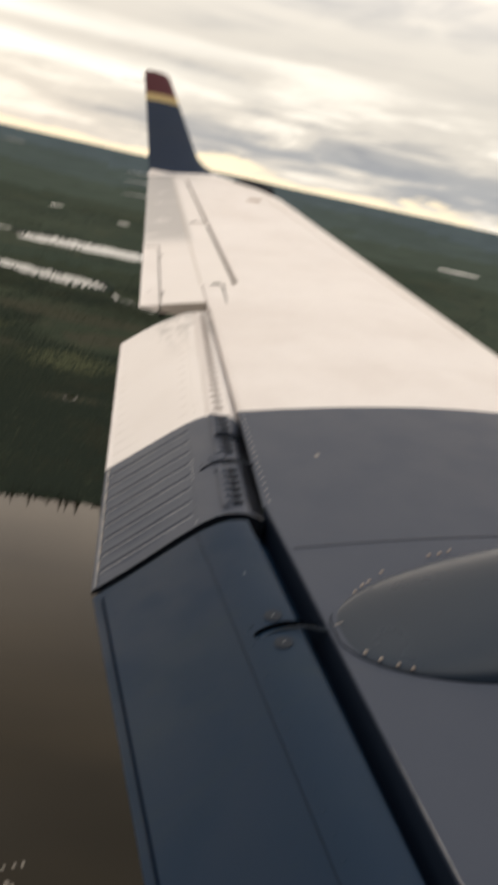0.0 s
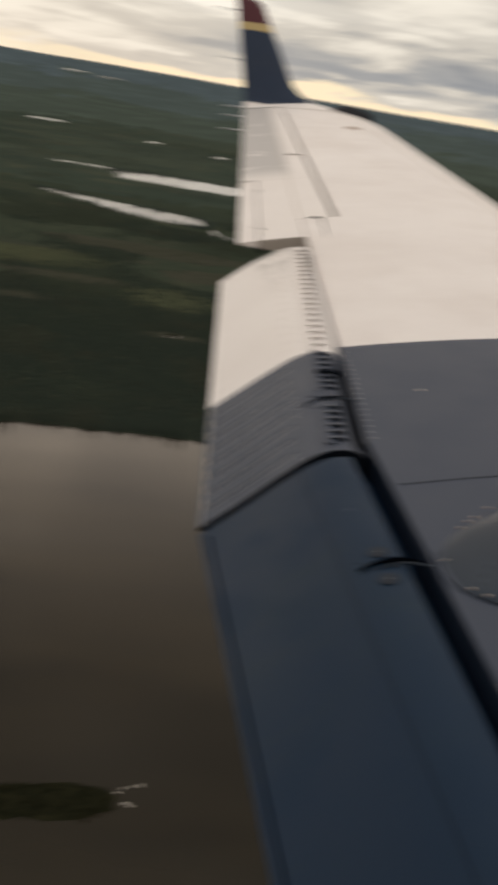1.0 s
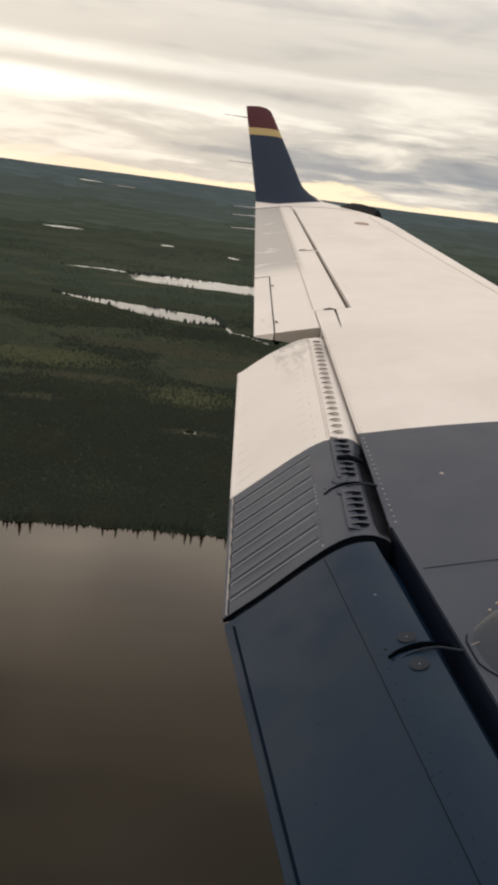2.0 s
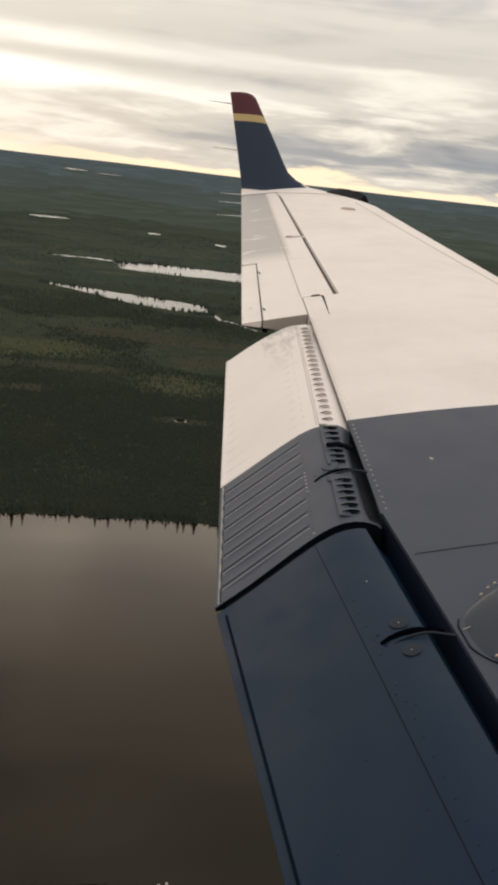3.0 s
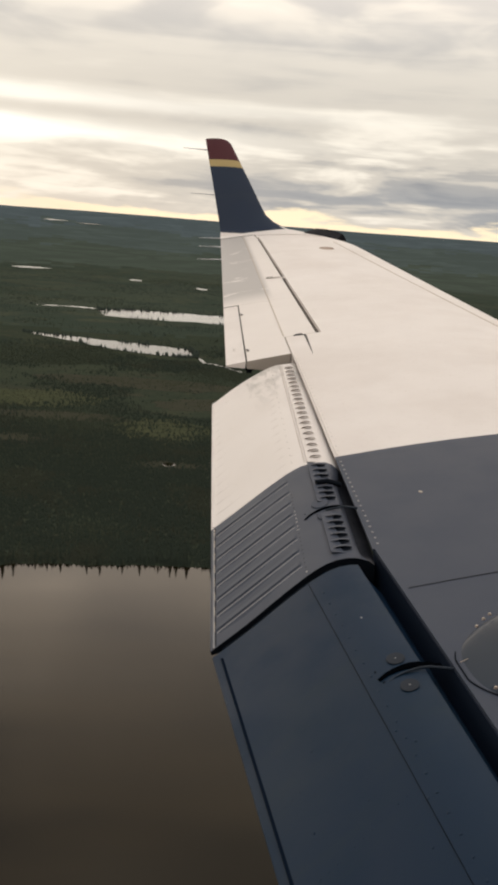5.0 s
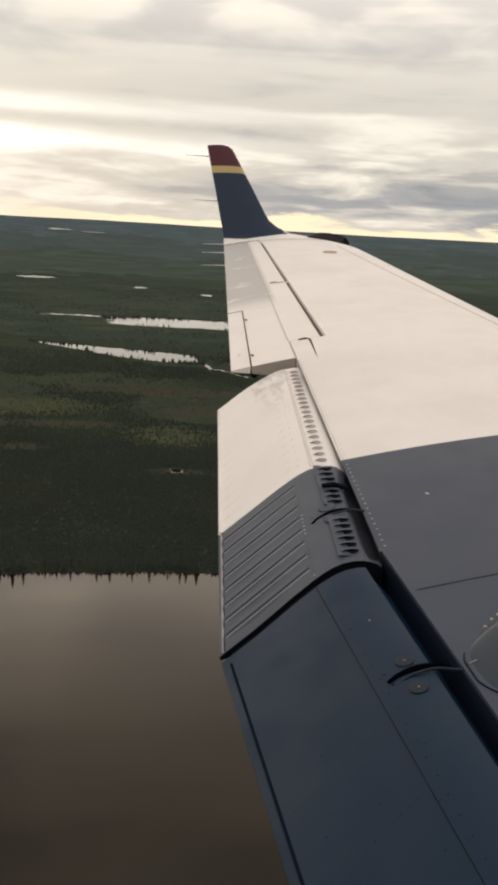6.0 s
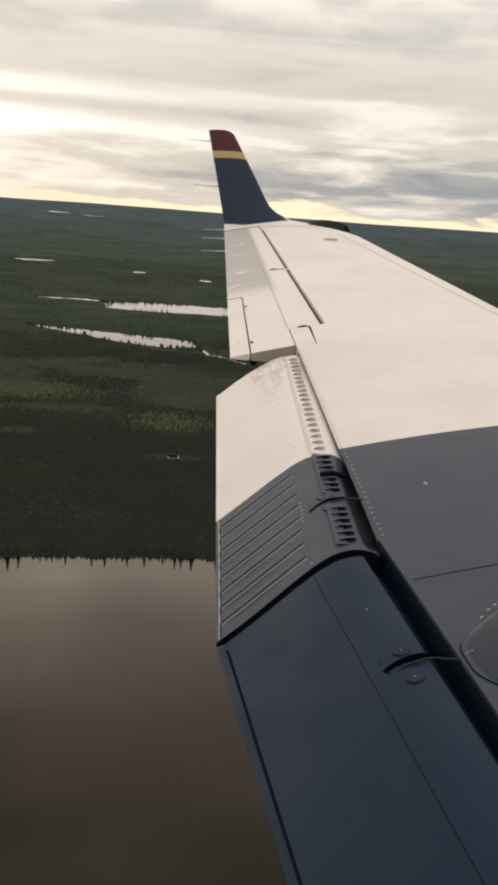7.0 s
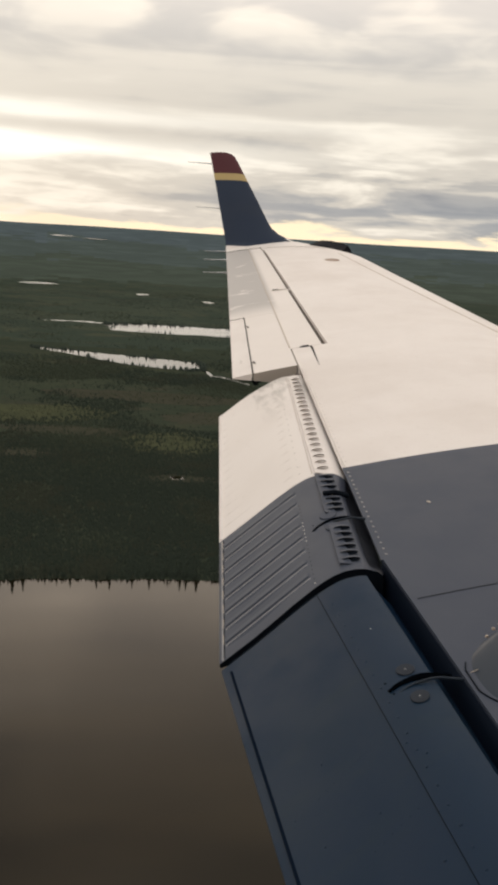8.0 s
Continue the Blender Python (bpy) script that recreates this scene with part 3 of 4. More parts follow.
# ---- winglet ----
def winglet_loop(s, xa, xb, y, z, t):
    pts = []
    for k in range(11):
        u = (k / 10) ** 1.5
        pts.append((u, half_depth(u, 5) * t))
    out = []
    for u, d in pts:
        out.append(Vector((xb + (xa - xb) * u, y - d * (xb - xa), z + 0.2 * d)))
    for u, d in pts[::-1][1:-1]:
        out.append(Vector((xb + (xa - xb) * u, y + d * (xb - xa), z - 0.2 * d)))
    return out


# height, trailing edge, leading edge, cant
stations = [(-0.105, 1.085, 2.05, 8.07), (-0.067, 1.09, 1.90, 8.11), (-0.025, 1.083, 1.74, 8.125), (0.012, 1.077, 1.63, 8.14), (0.05, 1.07, 1.54, 8.155), (0.10, 1.06, 1.475, 8.175), (0.164, 1.049, 1.436, 8.20),
            (0.25, 1.033, 1.392, 8.235), (0.351, 1.014, 1.338, 8.27), (0.466, 0.993, 1.277, 8.325), (0.4665, 0.9929, 1.2768, 8.3252), (0.522, 0.982, 1.247, 8.343), (0.5225, 0.9819, 1.2467, 8.3432), (0.62, 0.963, 1.193, 8.375), (0.668, 0.954, 1.165, 8.393), (0.686, 0.951, 1.14, 8.40), (0.692, 0.958, 1.11, 8.402)]
bm = bmesh.new()
loft(bm, [winglet_loop(0, xa, xb, y, z, 0.75) for z, xa, xb, y in stations], mat=lambda k: 0 if k < 1 else 1 if k < 9 else 2 if k < 11 else 3)
for f in bm.faces:
    c = f.calc_center_median()
    if c.x > 1.64 and c.z < 0.05:
        f.material_index = 0
winglet = part("winglet", fixed(bm), [WHITE, TIP_BLUE, YELLOW, RED], airplane, "upswept navy winglet with a yellow band and dark red tip")


def wick(p, length, parent, lift=0.0):
    p = Vector(p)
    part("static_wick", tube([p, p + Vector((-length * 0.25, 0, lift * 0.3)), p + Vector((-length, 0, lift))], [0.006, 0.004, 0.002], 6), STEEL, parent)


wick((0.966, 8.385, 0.60), 0.20, winglet)
wick((1.035, 8.24, 0.235), 0.20, winglet)
for y in (7.98, 7.55, 6.98):
    wick(top(1.0, y), 0.175, aileron, -0.005)

# ---- flaps, lowered ----
FLAP = ((-0.053, -0.158), (-0.01, -0.122), (0.03, -0.088), (0.08, -0.043), (0.13, 0.002), (0.178, 0.042), (0.20, 0.058), (0.225, 0.073), (0.25, 0.083), (0.278, 0.089), (0.31, 0.090), (0.335, 0.088), (0.35, 0.085))


def flap_origin(y):
    if y > 2.195:
        return x_te(y), z_te(y)
    return 0.397 + 0.052 * (2.2 - y), z_te(y)


def flap_top(d, y, lift=0.0):
    """A point on a flap's upper skin, d metres ahead of the wing's trailing edge."""
    x0, z0 = flap_origin(y)
    for (a, za), (b, zb) in zip(FLAP, FLAP[1:]):
        if d <= b:
            break
    z = za + (zb - za) * (d - a) / (b - a)
    droop = 0.027 * max(0, min(1, (d - 0.05) / 0.2)) * (y - 2.5) if y > 2.195 else -0.004 * max(0, min(1, (d - 0.05) / 0.2))
    return Vector((x0 + d, y, z0 + z - droop + lift))


def flap_loop(y):
    front = 0.302 if y > 2.21 else 0.298
    up_pts = [flap_top(d, y) for d, _ in FLAP if d < front] + [flap_top(front, y)]
    e = up_pts[-1]
    x0, z0 = flap_origin(y)
    if y > PAINT_LINE - 0.05:
        return up_pts + [e + Vector(k) for k in ((0.02, 0, -0.006), (0.045, 0, -0.022), (0.065, 0, -0.05), (0.068, 0, -0.10), (0.04, 0, -0.15))] + [Vector((x0 + 0.15, y, z0 - 0.10)), Vector((x0 - 0.05, y, z0 - 0.168))]
    if 2.21 < y < 2.25:
        return up_pts + [e + Vector(k) for k in ((0.018, 0, -0.003), (0.036, 0, -0.008), (0.05, 0, -0.018), (0.055, 0, -0.10), (0.03, 0, -0.15))] + [Vector((x0 + 0.15, y, z0 - 0.10)), Vector((x0 - 0.05, y, z0 - 0.168))]
    nose = [e + Vector((0.014, 0, -0.014)), e + Vector((0.03, 0, -0.042)), e + Vector((0.07, 0, -0.05)), e + Vector((0.08, 0, -0.10)), e + Vector((0.04, 0, -0.15))] if y > 2.25 else [e + Vector((0.001, 0, -0.022)), e + Vector((0.03, 0, -0.040)), e + Vector((0.07, 0, -0.075)), e + Vector((0.08, 0, -0.11)), e + Vector((0.04, 0, -0.15))]
    return up_pts + nose + [Vector((x0 + 0.15, y, z0 - 0.10)), Vector((x0 - 0.05, y, z0 - 0.168))]


def flap_normal(d, y):
    a, b = flap_top(d - 0.01, y), flap_top(d + 0.01, y)
    return (b - a).cross(Vector((0, 1, SLOPE))).normalized()


def flap_frame(d, y, lift=0.0):
    n = flap_normal(d, y)
    if n.z < 0:
        n = -n
    ax = (flap_top(d + 0.01, y) - flap_top(d - 0.01, y)).normalized()
    ay = n.cross(ax)
    m = Matrix((ax, ay, n)).transposed().to_4x4()
    return Matrix.Translation(flap_top(d, y) + n * lift) @ m


bm = bmesh.new()
ys = spread(2.218, PAINT_LINE - 0.04, 6) + spread(PAINT_LINE - 0.04, 4.175, 8)[1:]
loft(bm, [flap_loop(y) for y in ys], mat=lambda k: 0 if k < 6 else 1)
# inboard end and nose get dark colours for the shade under the shroud
for f in bm.faces:
    c = f.calc_center_median()
    if (len(f.verts) > 4 and c.y < 3) or (c.y < PAINT_LINE - 0.04 and c.x - flap_origin(c.y)[0] > 0.33):
        f.material_index = 2 if len(f.verts) > 4 else 3
outer_flap = part("outboard_flap", fixed(bm), [GREY, FLAP_WHITE, BLACK, NOSE], airplane, "lowered flap with pressed ribs and louvres, grey inboard and white outboard", 25)
bm = bmesh.new()
loft(bm, [flap_loop(y) for y in spread(0.15, 2.190, 12)])
inner_flap = part("inboard_flap", fixed(bm), NAVY, airplane, "lowered navy blue flap with faded patches", 25)
# black filler added between the two flaps to stand for the gap's shade
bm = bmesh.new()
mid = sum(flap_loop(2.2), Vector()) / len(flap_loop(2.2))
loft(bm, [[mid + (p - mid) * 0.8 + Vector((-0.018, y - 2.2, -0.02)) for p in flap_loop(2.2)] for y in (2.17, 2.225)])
part("flap_gap_shade", fixed(bm), BLACK, inner_flap)
# black blocks added under the shroud to stand for the cove's shade
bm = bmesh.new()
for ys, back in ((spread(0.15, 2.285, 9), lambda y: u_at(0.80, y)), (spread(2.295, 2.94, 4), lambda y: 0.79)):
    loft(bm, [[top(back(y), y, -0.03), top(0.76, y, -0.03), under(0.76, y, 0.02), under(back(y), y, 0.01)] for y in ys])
part("cove_shade", fixed(bm), BLACK, wing)
part("worn_edge", ribbon([top(u_at(0.7735 + 0.02 * (2.07 - y), y), y, 0.0002) for y in spread(0.95, 1.36, 6)], [0.0012, 0.0016, 0.0014, 0.0018, 0.0012, 0.0008, 0.0004], 0.0008, chordwise), STEEL, wing, "thin line of bare metal along the worn skin edge")

# pressed ribs, outboard flap
def bead_mesh(length):
    bm = bmesh.new()
    loops = []
    for s in (0, 0.015, 0.04, 0.96, 0.985, 1):
        h = 0.0052 * min(1, 25 * min(s, 1 - s) + 0.12)
        wd = 0.0052 * (0.5 + 0.5 * min(1, 12 * min(s, 1 - s) + 0.1))
        loops.append([Vector((s * length, side * wd, rise * h - 0.001)) for side, rise in ((-1.15, 0), (-0.75, 0.95), (0, 1.05), (0.75, 0.95), (1.15, 0))])
    return fixed(loft(bm, loops, closed=False, caps=False))


def groove_mesh(length):
    """A pressed groove between two low shoulders, a highlight coloured onto its inboard lip."""
    bm = bmesh.new()
    loops = []
    for s in (0, 0.02, 0.05, 0.5, 0.95, 0.98, 1):
        k = min(1, 20 * min(s, 1 - s) + 0.06)
        loops.append([Vector((s * length, y, z * k - 0.0005)) for y, z in ((-0.022, 0.0), (-0.0072, 0.0020), (-0.0034, 0.0032), (-0.0008, -0.0002), (0.0042, -0.0002), (0.0082, 0.0036), (0.030, 0.0))])
    loft(bm, loops, closed=False, caps=False)
    for f in bm.faces:
        f.material_index = 1 if -0.0060 < f.calc_center_median().y < -0.0045 else 0
    return fixed(bm)


BEAD = [mesh_of("pressed_rib", groove_mesh(0.287), [GREY, RIB_GREY], 20), mesh_of("pressed_rib", bead_mesh(0.287), WHITE, 25)]
BEAD[1].transform(Matrix.Diagonal((1, 1, 0.2, 1)))
for k in range(23):
    y = 2.285 + 0.079 * k
    a, b = flap_top(-0.040, y), flap_top(0.178, y)
    ax = (b - a).normalized()
    n = ax.cross(Vector((0, 1, SLOPE))).normalized()
    m = Matrix((ax, n.cross(ax), n)).transposed().to_4x4()
    part("pressed_rib", BEAD[0 if y < PAINT_LINE - 0.05 else 1], None, outer_flap).matrix_local = Matrix.Translation(a + n * (0.0 if y < PAINT_LINE - 0.05 else 0.0006)) @ m

# louvres: a raised hood over a flat mouth coloured with its shade
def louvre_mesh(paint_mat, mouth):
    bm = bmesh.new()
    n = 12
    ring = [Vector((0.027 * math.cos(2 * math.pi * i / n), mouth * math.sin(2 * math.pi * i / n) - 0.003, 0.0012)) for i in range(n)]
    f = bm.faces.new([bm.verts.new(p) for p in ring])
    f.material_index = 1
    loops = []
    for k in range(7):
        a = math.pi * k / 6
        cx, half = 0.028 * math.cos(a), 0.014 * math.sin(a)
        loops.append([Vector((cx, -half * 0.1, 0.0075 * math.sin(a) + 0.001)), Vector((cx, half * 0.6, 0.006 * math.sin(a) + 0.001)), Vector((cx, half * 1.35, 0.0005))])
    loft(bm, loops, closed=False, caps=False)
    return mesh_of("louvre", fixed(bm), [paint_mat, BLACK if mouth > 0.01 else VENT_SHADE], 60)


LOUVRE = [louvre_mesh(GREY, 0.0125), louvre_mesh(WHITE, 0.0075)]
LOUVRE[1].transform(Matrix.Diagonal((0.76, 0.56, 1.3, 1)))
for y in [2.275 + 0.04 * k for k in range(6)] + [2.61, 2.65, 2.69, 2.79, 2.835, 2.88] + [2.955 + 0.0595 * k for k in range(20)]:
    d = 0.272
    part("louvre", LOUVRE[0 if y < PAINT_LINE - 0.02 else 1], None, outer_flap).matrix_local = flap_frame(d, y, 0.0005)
for y0, y1 in ((2.25, 2.495), (2.585, 2.905)):
    part("louvre_plate", ribbon([flap_top(0.272, y, 0.0002) for y in spread(y0, y1, 4)], 0.062, 0.0012, chordwise), GREY, outer_flap)
part("louvre_plate", ribbon([flap_top(0.272, y, 0.0002) for y in spread(2.915, 4.14, 10)], 0.056, 0.0006, chordwise), WHITE, outer_flap)
for k in range(21):
    y = 2.24 + 0.5 * k / 20
    bright = 2.48 < y < 2.63 or k == 0
    part("rivet", RIVET if bright else DIM_RIVET, None, outer_flap).matrix_local = flap_frame(0.180, y, 0.0) @ Matrix.Scale(0.65 if bright else 1.0, 4)
for k in range(24):
    y = 2.23 + 0.66 * k / 23
    part("rivet", DIM_RIVET, None, outer_flap).matrix_local = flap_frame(-0.046, y, 0.0)
# inboard strip is paler than the flap, as a coloured edge highlight
part("trailing_edge_strip", ribbon([flap_top(-0.045, y, 0.0005) for y in spread(2.22, 2.90, 6)], 0.005, 0.002, chordwise), RIB_GREY, outer_flap)
part("edge_groove", ribbon([flap_top(-0.0405, y, 0.0006) for y in spread(2.225, 2.90, 6)], 0.0028, 0.0008, chordwise), BLACK, outer_flap, "dark groove along the trailing edge")
for k in range(8):
    y = 2.292 + 0.079 * k
    part("edge_clip", ribbon([flap_top(-0.0425, v, 0.0015) for v in spread(y, y + 0.045, 3)], 0.0036, 0.001, chordwise), SEAL, outer_flap, "pale dash on the trailing edge between two ribs")
part("trailing_edge_strip", ribbon([flap_top(-0.045, y, 0.0005) for y in spread(2.915, 4.17, 8)], 0.010, 0.002, chordwise), WHITE, outer_flap)
part("skin_joint", ribbon([flap_top(0.236, y, 0.0003) for y in spread(2.93, 4.16, 8)], 0.002, 0.0006, chordwise), SEAL, outer_flap)

# hinge arms that come out of the shroud
def hinge_arm(parent, y0, y1, x0, x1, width):
    pts = []
    for k in range(9):
        s = k / 8
        y, x = y0 + (y1 - y0) * s ** 0.5, x0 + (x1 - x0) * s
        d = x - flap_origin(y)[0]
        pts.append(flap_top(d, y, 0.001) if d < 0.30 else Vector((x, y, flap_top(0.30, y).z - 0.12 * (d - 0.30))))
    # slot drawn as a thin strip, its inner shade put into black
    ob = part("hinge_slot", ribbon(pts, [width * (0.5 + 0.6 * min(1, k / 4)) for k in range(9)], 0.0015, spanwise), INK, parent, "thin black strip standing for the shaded slot of a flap hinge")
    part("hinge_arm", tube([p + Vector((0.015, -0.016 - 0.01 * k / 8, 0.004 + 0.002 * k / 8)) for k, p in enumerate(pts)], [0.0018 + 0.0022 * k / 8 for k in range(9)], 8), FADED, ob, "grey metal hinge arm")


hinge_arm(inner_flap, 1.745, 1.758, 0.625, 0.765, 0.020)
hinge_arm(outer_flap, 2.52, 2.555, 0.632, 0.768, 0.014)
part("pushrod", tube([(0.705, 2.72, flap_top(0.28, 2.72).z + 0.006), (0.74, 2.725, flap_top(0.31, 2.725).z + 0.008), (0.785, 2.73, flap_top(0.32, 2.73).z - 0.004)], [0.007, 0.008, 0.008], 8), BLACK, outer_flap)
for x, y, par in ((0.671, 1.787, inner_flap), (0.673, 1.694, inner_flap), (0.686, 2.578, outer_flap), (0.684, 2.492, outer_flap)):
    bm = bmesh.new()
    bmesh.ops.create_cone(bm, cap_ends=True, segments=28, radius1=0.020 if y < 2 else 0.025, radius2=0.0192 if y < 2 else 0.023, depth=0.0008 if y < 2 else 0.004)
    disc = part("hinge_cover", bm, COVER if y < 2 else GREY, par, "round faded cover plate with a centre screw")
    disc.matrix_local = flap_frame(x - flap_origin(y)[0], y, 0.0015)
    part("screw", RIVET, None, disc).matrix_local = Matrix.Translation((0, 0, 0.0005)) @ Matrix.Scale(0.4, 4)

bm = bmesh.new()
bmesh.ops.create_icosphere(bm, subdivisions=1, radius=1.0, matrix=Matrix.Diagonal((0.0032, 0.0032, 0.001, 1)))
SCREW_HOLE = mesh_of("slot_fastener", bm, BLACK)
for d, y, par in ((0.206, 1.774, inner_flap), (0.211, 1.734, inner_flap), (0.204, 2.556, outer_flap), (0.207, 2.524, outer_flap)):
    part("slot_fastener", SCREW_HOLE, None, par).matrix_local = flap_frame(d, y, 0.0)

# inboard flap: trailing wedge, long seam, a few fasteners
part("wedge_groove", ribbon([flap_top(-0.034, y, 0.0005) for y in spread(0.15, 2.16, 10)], 0.009, 0.0015, chordwise), GROOVE, inner_flap, "dark groove along the trailing edge")
part("skin_joint", ribbon([flap_top(0.178 + 0.01 * (1.8 - y), y, 0.001) for y in spread(0.15, 2.19, 10)], 0.0013, 0.0005, chordwise), BLACK, inner_flap)
for d, y in ((0.235, 1.962), (0.19, 1.60), (0.185, 1.42), (0.02, 1.52), (0.03, 1.36), (0.11, 1.50), (0.16, 1.33), (0.06, 1.7), (0.21, 1.55)):
    part("rivet", NAVY_RIVET if y < 1.9 else RIVET, None, inner_flap).matrix_local = flap_frame(d, y, 0.0) @ Matrix.Scale(1.3 if y < 1.9 else 0.5, 4)

for k in range(22):
    y = 2.12 - 0.05 * k
    part("rivet", NAVY_RIVET, None, inner_flap).matrix_local = flap_frame(0.196 + 0.01 * (1.8 - y), y, 0.0) @ Matrix.Scale(1.25, 4)
for y in (1.62, 1.42, 1.22):
    for k in range(12):
        part("rivet", NAVY_RIVET, None, inner_flap).matrix_local = flap_frame(-0.01 + 0.0155 * k, y + 0.003 * k, 0.0) @ Matrix.Scale(0.95, 4)
for k in range(18):
    part("rivet", DIM_RIVET, None, outer_flap).matrix_local = flap_frame(0.200, 2.98 + 1.12 * k / 17, 0.0) @ Matrix.Scale(0.75, 4)

# ---- engine nacelle, tapering out over the wing ----
def nacelle_width(s):
    return 0.235 * math.sqrt(max(0.0, 1 - (1 - min(s, 0.42) / 0.42) ** 2)) + max(0, s - 0.42) * 0.09


def nacelle_height(s):
    return 0.007 * min(1, s / 0.04) + 0.098 * min(1, s / 0.45) ** 1.35 + max(0, s - 0.45) * 0.12


bm = bmesh.new()
loops = []
for k in range(27):
    s = 0.003 + 1.75 * (k / 26) ** 1.8
    x, wd, ht = 0.785 + s, nacelle_width(s), nacelle_height(s)
    cy = 1.713 + 0.02 * min(1, s / 0.5)
    loop = []
    for i in range(17):
        a = math.pi * i / 16
        y = cy - wd * math.cos(a) * (1.0 if a < math.pi / 2 else 0.93)
        base = top(u_at(x, y), y) if u_at(x, y) > 0.02 else top(0.02, y)
        loop.append(Vector((x, y, base.z - 0.004 + 0.94 * ht * math.sin(a) ** 0.8)))
    loops.append(loop)
loft(bm, loops, closed=False, caps=False)
nacelle = part("engine_nacelle", fixed(bm), NACELLE, airplane, "rounded grey engine nacelle fairing ending on the wing", 60)
edge = []
for k in range(40):
    s = 0.004 + 1.2 * (k / 39) ** 2
    wd = nacelle_width(s) + 0.004
    y = 1.713 + 0.02 * min(1, s / 0.5) - wd
    edge.append(top(u_at(0.784 + s, y), y, 0.0004))
far_edge = []
for k in range(14):
    s = 0.004 + 0.010 * (k / 13) ** 2
    y = 1.713 + nacelle_width(s) + 0.004
    far_edge.append(top(u_at(0.784 + s, y), y, 0.0004))
bm = bmesh.new()
line = far_edge[::-1] + edge
loops = []
for k, p in enumerate(line):
    ahead = (line[min(k + 1, len(line) - 1)] - line[max(k - 1, 0)]).normalized()
    s = Vector((-ahead.y, ahead.x, 0)) * 0.0013
    loops.append([p - s, p - s + Vector((0, 0, 0.002)), p + s + Vector((0, 0, 0.002)), p + s])
loft(bm, loops)
part("fairing_seal", fixed(bm), BLACK, nacelle)
bm = bmesh.new()
bmesh.ops.create_cone(bm, cap_ends=True, segments=12, radius1=0.0041, radius2=0.0030, depth=0.004)
SCREW = mesh_of("screw", bm, TARNISHED)
for x, y in ((0.822, 1.632), (0.845, 1.605), (0.875, 1.583), (0.90, 1.567), (0.864, 1.858), (0.888, 1.881), (0.908, 1.895), (0.950, 1.929), (1.098, 2.004), (1.128, 2.011), (1.158, 2.022)):
    y -= 0.026 if y > 1.75 else 0.010
    part("screw", SCREW, None, nacelle).location = top(u_at(x, y), y, (0.016 if x < 0.96 else 0.006) if y > 1.72 else 0.011)

# a small pale printed bar on the nose of the fairing
for name, mat, s0, s1, v0, v1, lift in (("placard_bar", SEAL, 0.010, 0.026, 0.026, 0.029, 0.002),):
    bm = bmesh.new()
    loops = []
    for s in spread(s0, s1, 3):
        loop = []
        for v in spread(v0, v1, 4):
            x, wd, ht = 0.785 + s, nacelle_width(s), nacelle_height(s)
            y = 1.713 + v
            a = math.sin(math.acos(max(-1, min(1, v / wd)))) ** 0.8
            loop.append(Vector((x, y, top(u_at(x, y), y).z - 0.004 + ht * a + lift)))
        loops.append(loop)
    loft(bm, loops, closed=False, caps=False)
    bmesh.ops.solidify(bm, geom=bm.faces[:], thickness=0.0006)
    part(name, fixed(bm), mat, nacelle)

# ---- fuselage side with the window that the view looks out of ----
# never in view; closes the cabin and blocks sky light from the inner flap
FR, FZ, FY = 0.95, -0.12, -0.78


def hull(x, a):
    return Vector((x, FY + FR * math.cos(a), FZ + FR * math.sin(a)))


bm = bmesh.new()
loops = []
n = 48
for r in (0.0, 0.02, 0.15, 0.4, 1.0):
    loop = []
    for i in range(n):
        t = 2 * math.pi * i / n
        ex, ea = math.cos(t), math.sin(t)
        oval = (0.02 + 0.19 * abs(ex) ** 0.8 * (1 if ex > 0 else -1), 0.13 + 0.21 * abs(ea) ** 0.8 * (1 if ea > 0 else -1))
        m = max(abs(ex), abs(ea))
        rect = (5.0 * ex / m, math.pi / 2 * 0.999 * ea / m)
        loop.append(hull(oval[0] + (rect[0] - oval[0]) * r, oval[1] + (rect[1] - oval[1]) * r))
    loops.append(loop)
loft(bm, [[p + Vector((0, -0.04, 0)) for p in loops[0]]] + loops, caps=False)
loft(bm, [[hull(x, math.pi / 2 + math.pi * k / 16) for k in range(17)] for x in (-5.0, 0.0, 5.0)], closed=False, caps=False)
for x in (-5.0, 5.0):
    bm.faces.new([bm.verts.new(hull(x, 2 * math.pi * k / 32)) for k in range(32)])
part("fuselage", fixed(bm), FUSELAGE, airplane, "dark painted fuselage side with an oval window opening")

# ---- land and water, 130 m below ----
DEPTH = 130.0
FLAT, RIM = 2500.0, 4880.0


def land_z(d):
    """Flat country, bent up beyond FLAT to fit the horizon at the rim of the view."""
    if d < FLAT:
        return -DEPTH
    k = min(1.0, (d - FLAT) / (RIM - FLAT))
    return -d * math.tan(radians(2.977 - (2.977 + 0.15) * k))


def value_noise(x, y, seed=0):
    """Smooth noise in 0..1 for arrays."""
    rng = np.random.RandomState(seed)
    table = rng.rand(256, 256)
    xi, yi = np.floor(x).astype(int), np.floor(y).astype(int)
    fx, fy = x - xi, y - yi
    fx, fy = fx * fx * (3 - 2 * fx), fy * fy * (3 - 2 * fy)
    a, b = table[xi % 256, yi % 256], table[(xi + 1) % 256, yi % 256]
    c, d = table[xi % 256, (yi + 1) % 256], table[(xi + 1) % 256, (yi + 1) % 256]
    return (a * (1 - fx) + b * fx) * (1 - fy) + (c * (1 - fx) + d * fx) * fy


